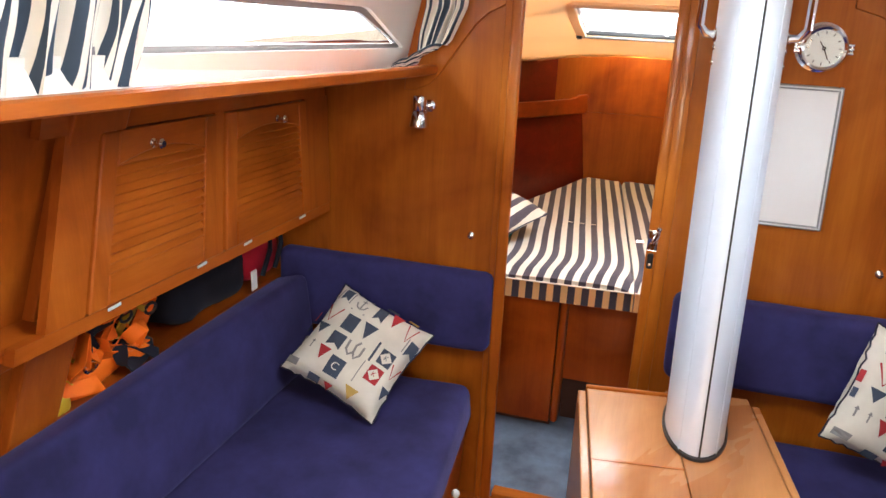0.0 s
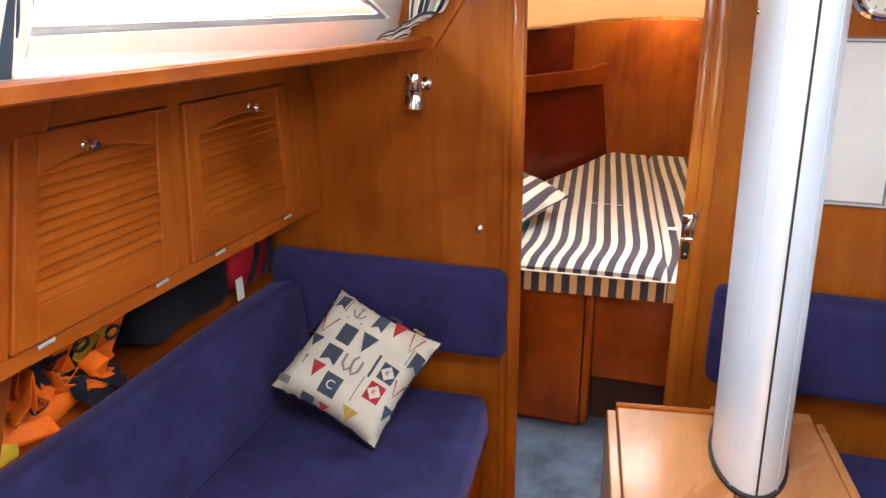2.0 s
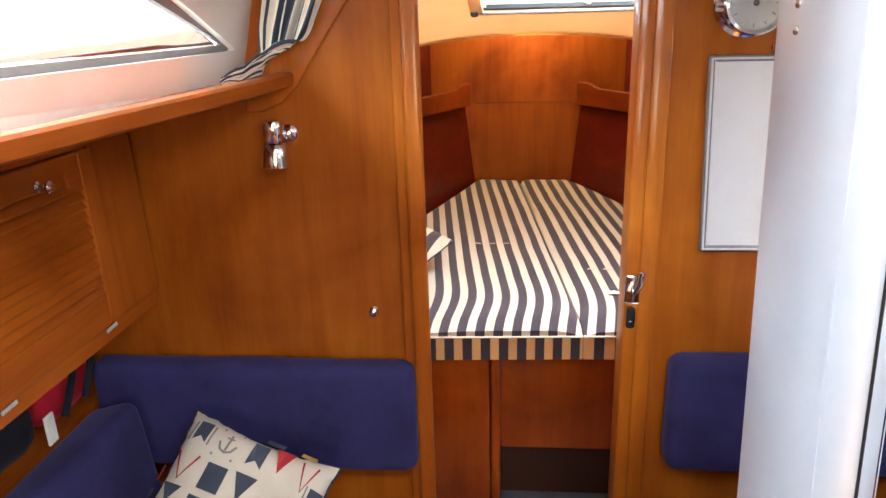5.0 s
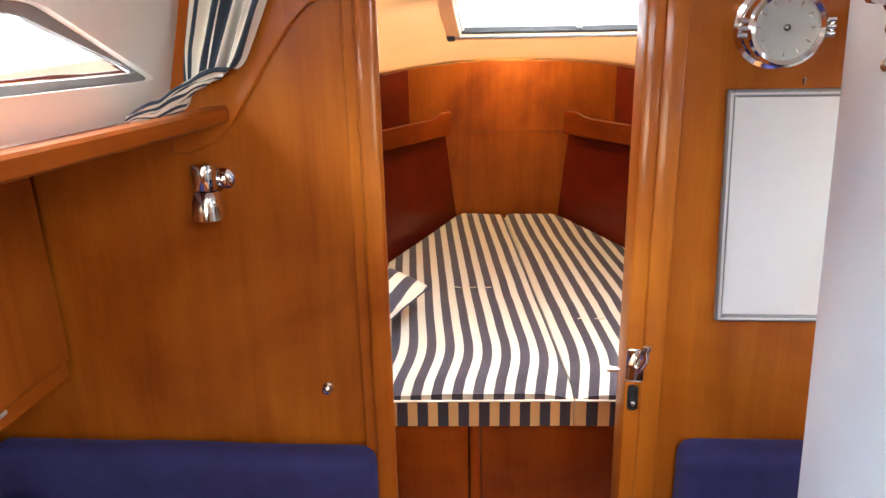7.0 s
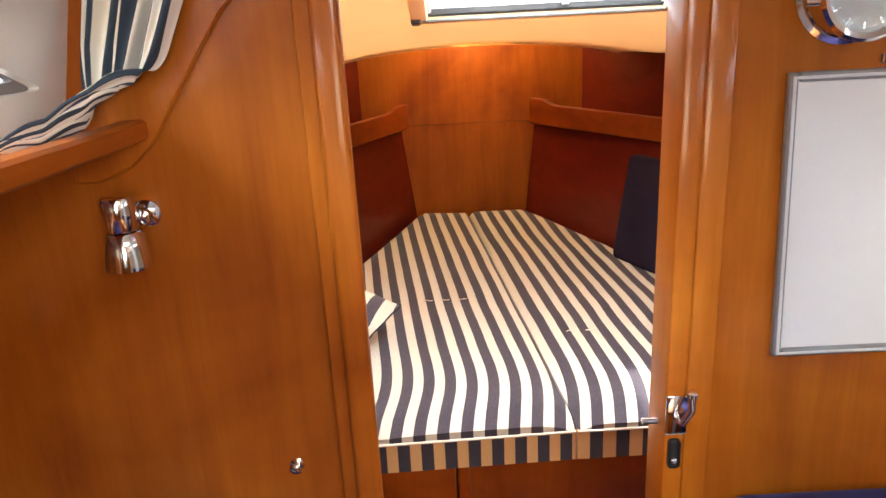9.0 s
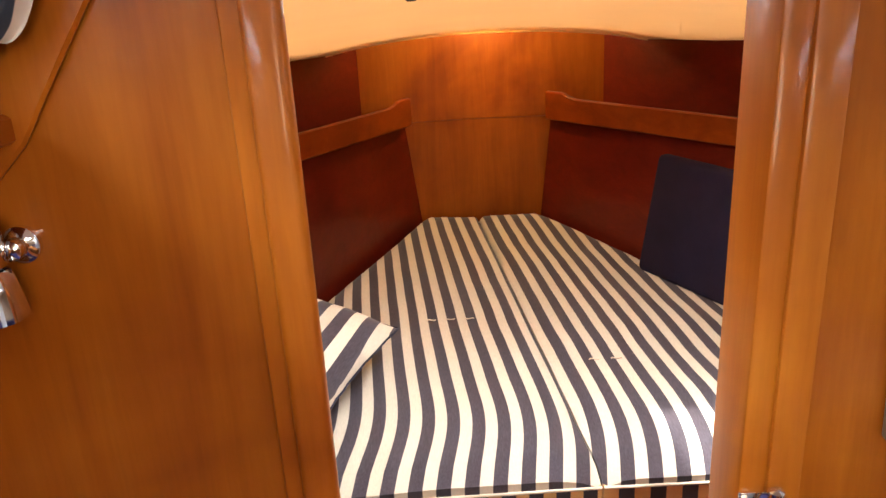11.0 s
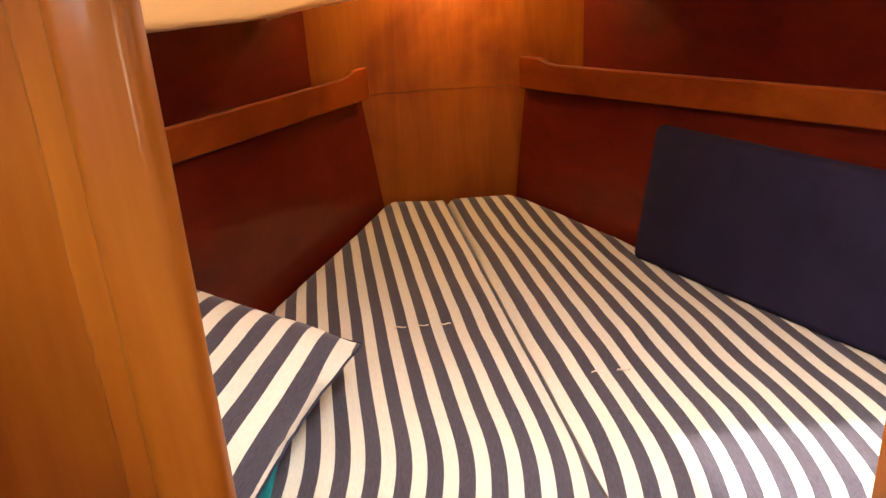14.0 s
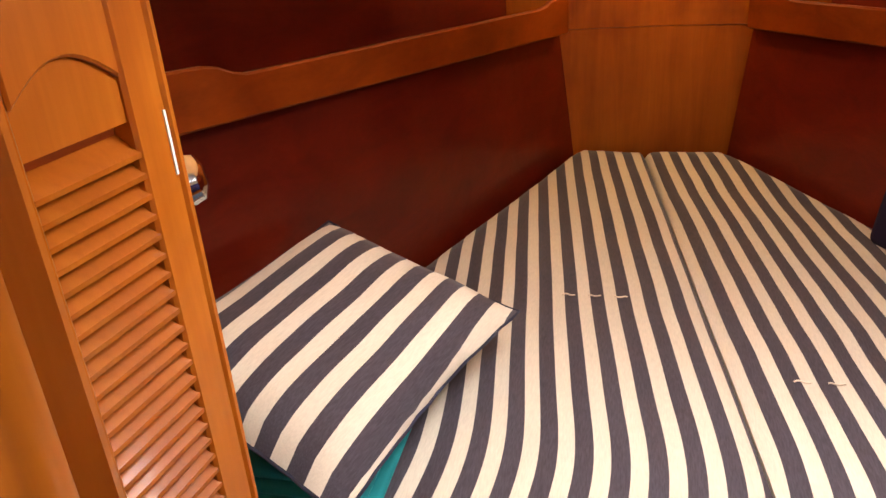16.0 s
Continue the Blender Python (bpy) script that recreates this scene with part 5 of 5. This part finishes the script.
# grab handles and screws on the mast
for s, a in ((0, 188), (1, -12)):
    h = thing("grab_handle", mast_pt(radians(a), 1.66), "polished chrome grab handle on the mast", "handle", "mast handles")
    o = Vector((-1 if s == 0 else 1, -0.25, 0)) * 0.034
    p = [mast_pt(radians(a), 1.655, 1.0, -0.002)]
    p = [p[0], p[0] + o * 0.6 + Vector((0, 0, 0.002)), p[0] + o + Vector((0, 0, 0.018)), p[0] + o + Vector((0, 0, 0.15)), p[0] + o * 0.6 + Vector((0, 0, 0.168)), p[0] + Vector((0, 0, 0.17))]
    part("bar", tube(p, 0.008, 12), chrome, h, "", 50)
    part("foot", lathe([(0.013, 0), (0.013, 0.003), (0.009, 0.006)], p[0], o, 16), chrome, h, "", 40)
    for z in (1.632, 1.604):
        w = mast_pt(radians(a), z)
        t = thing("screw", w, "small steel screw head in the mast", "screw", "mast screws")
        part("head", lathe([(0.0055, 0), (0.005, 0.002), (0.002, 0.003)], w, o, 12), steel, t, "", 40)

# small lever by the settee front
t = thing("lever_handle", (-0.13, 1.90, SOLE), "short chrome lever with a white knob by the settee", "lever")
part("rod", tube([(-0.125, 1.90, SOLE), (-0.15, 1.90, 0.13), (-0.172, 1.90, 0.205)], 0.006, 10), chrome, t, "", 50)
part("knob", lathe([(0.006, -0.012), (0.013, -0.004), (0.014, 0.004), (0.008, 0.013), (0.002, 0.015)], (-0.174, 1.90, 0.213), (-0.3, 0, 1), 16), plastic_white, t, "white round knob", 50)
# ---- cushions printed with signal flags ----
flag_cloth = cloth("natural_linen_print", (0.66, 0.62, 0.53), 700.0, 0.9, 0.1, 0.10)
ink_blue = cloth("printed_slate_blue", (0.06, 0.075, 0.11), 700.0, 0.9, 0.05, 0.2)
ink_red = cloth("printed_red", (0.36, 0.035, 0.04), 700.0, 0.9, 0.05, 0.2)
ink_ochre = cloth("printed_ochre", (0.45, 0.30, 0.08), 700.0, 0.9, 0.05, 0.2)
ink_grey = cloth("printed_grey", (0.25, 0.24, 0.23), 700.0, 0.9, 0.05, 0.2)
S = 0.164       # half a side


def face_z(a, b, thick):
    return thick / 2 * max(0.0, (1 - a ** 4) * (1 - b ** 4)) ** 0.55


def print_on(t, outline, material, name, thick, lift=0.0022):
    """A printed patch: an outline in -1..1 across the cushion's face."""
    bm = bmesh.new()
    bm.faces.new([bm.verts.new((x * S, y * S, 0)) for x, y in outline])
    bmesh.ops.triangulate(bm, faces=bm.faces[:])
    for _ in range(2):
        bmesh.ops.subdivide_edges(bm, edges=[e for e in bm.edges if e.calc_length() > 0.015], cuts=1)
    for v in bm.verts:
        a, b = v.co.x / S, v.co.y / S
        v.co.z = face_z(a, b, thick) + 0.004 * noise.noise(Vector((a * 3, b * 3, 2.0))) * ((1 - a ** 4) * (1 - b ** 4)) ** 0.55 + lift
    ob = part(name, bm, material)
    me = ob.data
    if me.polygons and sum(p.normal.z for p in me.polygons) < 0:
        me.flip_normals()
    ob.parent = t
    return ob


def text_on(t, word, x, y, size, turn, material, thick, lift=0.0034):
    cu = bpy.data.curves.new("lettering", "FONT")
    cu.body, cu.size, cu.align_x, cu.align_y, cu.extrude = word, size, "CENTER", "CENTER", 0.0003
    ob = new("lettering", cu)
    ob.data.materials.append(material)
    ob.parent = t
    ob.matrix_basis = pose(x * S, y * S, face_z(x, y, thick) + lift, 0, 0, turn)
    return ob


def rect(x, y, w, h, turn=0):
    c, s = math.cos(radians(turn)), math.sin(radians(turn))
    return [(x + u * c - v * s, y + u * s + v * c) for u, v in ((-w, -h), (w, -h), (w, h), (-w, h))]


def pennant(x, y, w, h):
    return [(x - w, y + h), (x, y - h), (x + w, y + h)]


def swallow(x, y, w, h):
    return [(x - w, y + h), (x - w, y - h), (x, y - h * 0.45), (x + w, y - h), (x + w, y + h)]


def stroke(path, width):
    l, r = [], []
    for i, p in enumerate(path):
        a, b = path[max(i - 1, 0)], path[min(i + 1, len(path) - 1)]
        d = Vector((b[0] - a[0], b[1] - a[1])).normalized()
        l.append((p[0] - d.y * width, p[1] + d.x * width))
        r.append((p[0] + d.y * width, p[1] - d.x * width))
    return l + r[::-1]


def flag_cushion(centre, ux, uy, label):
    T = 0.13
    t = cushion("flag_cushion", centre, ux, uy, 2 * S, 2 * S, T, flag_cloth, label, "cushion", 20, 0.16)
    def p(o, m, n="printed_flag", lift=0.0022):
        print_on(t, o, m, n, T, lift)
    # first row
    p(swallow(-0.70, 0.72, 0.09, 0.13), ink_blue)
    p(rect(-0.83, 0.70, 0.012, 0.13), ink_grey, "printed_line")
    p(rect(-0.57, 0.70, 0.012, 0.13), ink_grey, "printed_line")
    p(stroke([(-0.33, 0.80), (-0.33, 0.58)], 0.015), ink_grey, "printed_anchor")
    p(stroke([(-0.44, 0.68), (-0.40, 0.59), (-0.33, 0.56), (-0.26, 0.59), (-0.22, 0.68)], 0.015), ink_grey, "printed_anchor", 0.0028)
    p(rect(-0.33, 0.75, 0.05, 0.012), ink_grey, "printed_anchor", 0.0032)
    for x, y in ((-0.46, 0.84), (-0.20, 0.84), (-0.46, 0.50), (-0.20, 0.50)):
        p(rect(x, y, 0.014, 0.014, 45), ink_grey, "printed_dot")
    p(swallow(0.06, 0.68, 0.10, 0.15), ink_blue)
    p(pennant(0.36, 0.72, 0.12, 0.15), ink_red)
    p(stroke([(0.60, 0.84), (0.70, 0.48), (0.80, 0.84)], 0.013), ink_red, "printed_line")
    p(rect(0.18, 0.92, 0.12, 0.035), ink_blue)
    p(rect(0.62, 0.93, 0.10, 0.03), ink_ochre)
    # second row
    p(stroke([(-0.84, 0.42), (-0.70, 0.10), (-0.56, 0.42)], 0.015), ink_red, "printed_line")
    p(rect(-0.30, 0.24, 0.13, 0.16), ink_blue)
    p(pennant(0.06, 0.26, 0.14, 0.16), ink_blue)
    p(swallow(0.88, 0.42, 0.08, 0.16), ink_blue)
    p(rect(0.76, 0.44, 0.010, 0.15), ink_grey, "printed_line")
    # third row
    p(pennant(-0.70, -0.08, 0.12, 0.11), ink_blue)
    p(swallow(-0.32, -0.16, 0.14, 0.15), ink_blue)
    p(stroke([(-0.10, -0.02), (-0.08, -0.20), (0.0, -0.28), (0.07, -0.20), (0.05, -0.06), (0.10, 0.03)], 0.022), ink_grey, "printed_rope")
    p(stroke([(0.07, -0.20), (0.13, -0.29), (0.20, -0.20), (0.20, -0.02)], 0.022), ink_grey, "printed_rope", 0.0028)
    p(rect(0.38, 0.02, 0.022, 0.20), ink_blue)
    p(rect(0.34, -0.42, 0.010, 0.22), ink_grey, "printed_line")
    p(rect(0.62, 0.02, 0.13, 0.14), ink_blue)
    p(rect(0.62, 0.02, 0.085, 0.085, 45), flag_cloth, "printed_diamond", 0.003)
    p(rect(0.60, -0.34, 0.13, 0.15), ink_red)
    p(rect(0.60, -0.34, 0.085, 0.085, 45), flag_cloth, "printed_diamond", 0.003)
    p(stroke([(0.78, 0.02), (0.86, -0.24), (0.93, 0.02)], 0.011), ink_red, "printed_line")
    # lower rows
    for x in (-0.84, -0.66):
        p(stroke([(x, -0.36), (x, -0.50)], 0.012), ink_grey, "printed_arrow")
        p([(x - 0.035, -0.38), (x + 0.035, -0.38), (x, -0.32)], ink_grey, "printed_arrow", 0.0028)
    p(pennant(-0.40, -0.48, 0.12, 0.13), ink_red)
    p(rect(-0.06, -0.58, 0.15, 0.17), ink_blue)
    text_on(t, "C", -0.06, -0.58, 0.034, 0, flag_cloth, T)
    text_on(t, "K", 0.62, 0.02, 0.020, 0, ink_blue, T, 0.0044)
    text_on(t, "K", 0.60, -0.34, 0.020, 0, ink_red, T, 0.0044)
    p(pennant(0.90, -0.52, 0.07, 0.12), ink_blue)
    p(pennant(0.42, -0.82, 0.14, 0.10), ink_ochre)
    p(rect(-0.82, -0.82, 0.12, 0.06), ink_grey)
    p(rect(-0.30, -0.90, 0.12, 0.05), ink_blue)
    p(pennant(0.0, -0.91, 0.10, 0.05), ink_red)
    p(rect(-0.95, 0.12, 0.025, 0.10), ink_red)
    p(rect(-0.94, -0.16, 0.025, 0.08), ink_blue)
    return t


flag_cushion(Vector((-0.485, 1.846, 0.682)), Vector((0.9384, -0.1284, -0.3209)), Vector((0.2974, 0.7731, 0.5603)), "linen cushion printed with blue and red signal flags")
flag_cushion(Vector((0.985, 1.935, 0.745)), Vector((0.85, 0.15, -0.40)), Vector((0.35, 0.42, 0.80)), "linen cushion printed with signal flags on the settee")
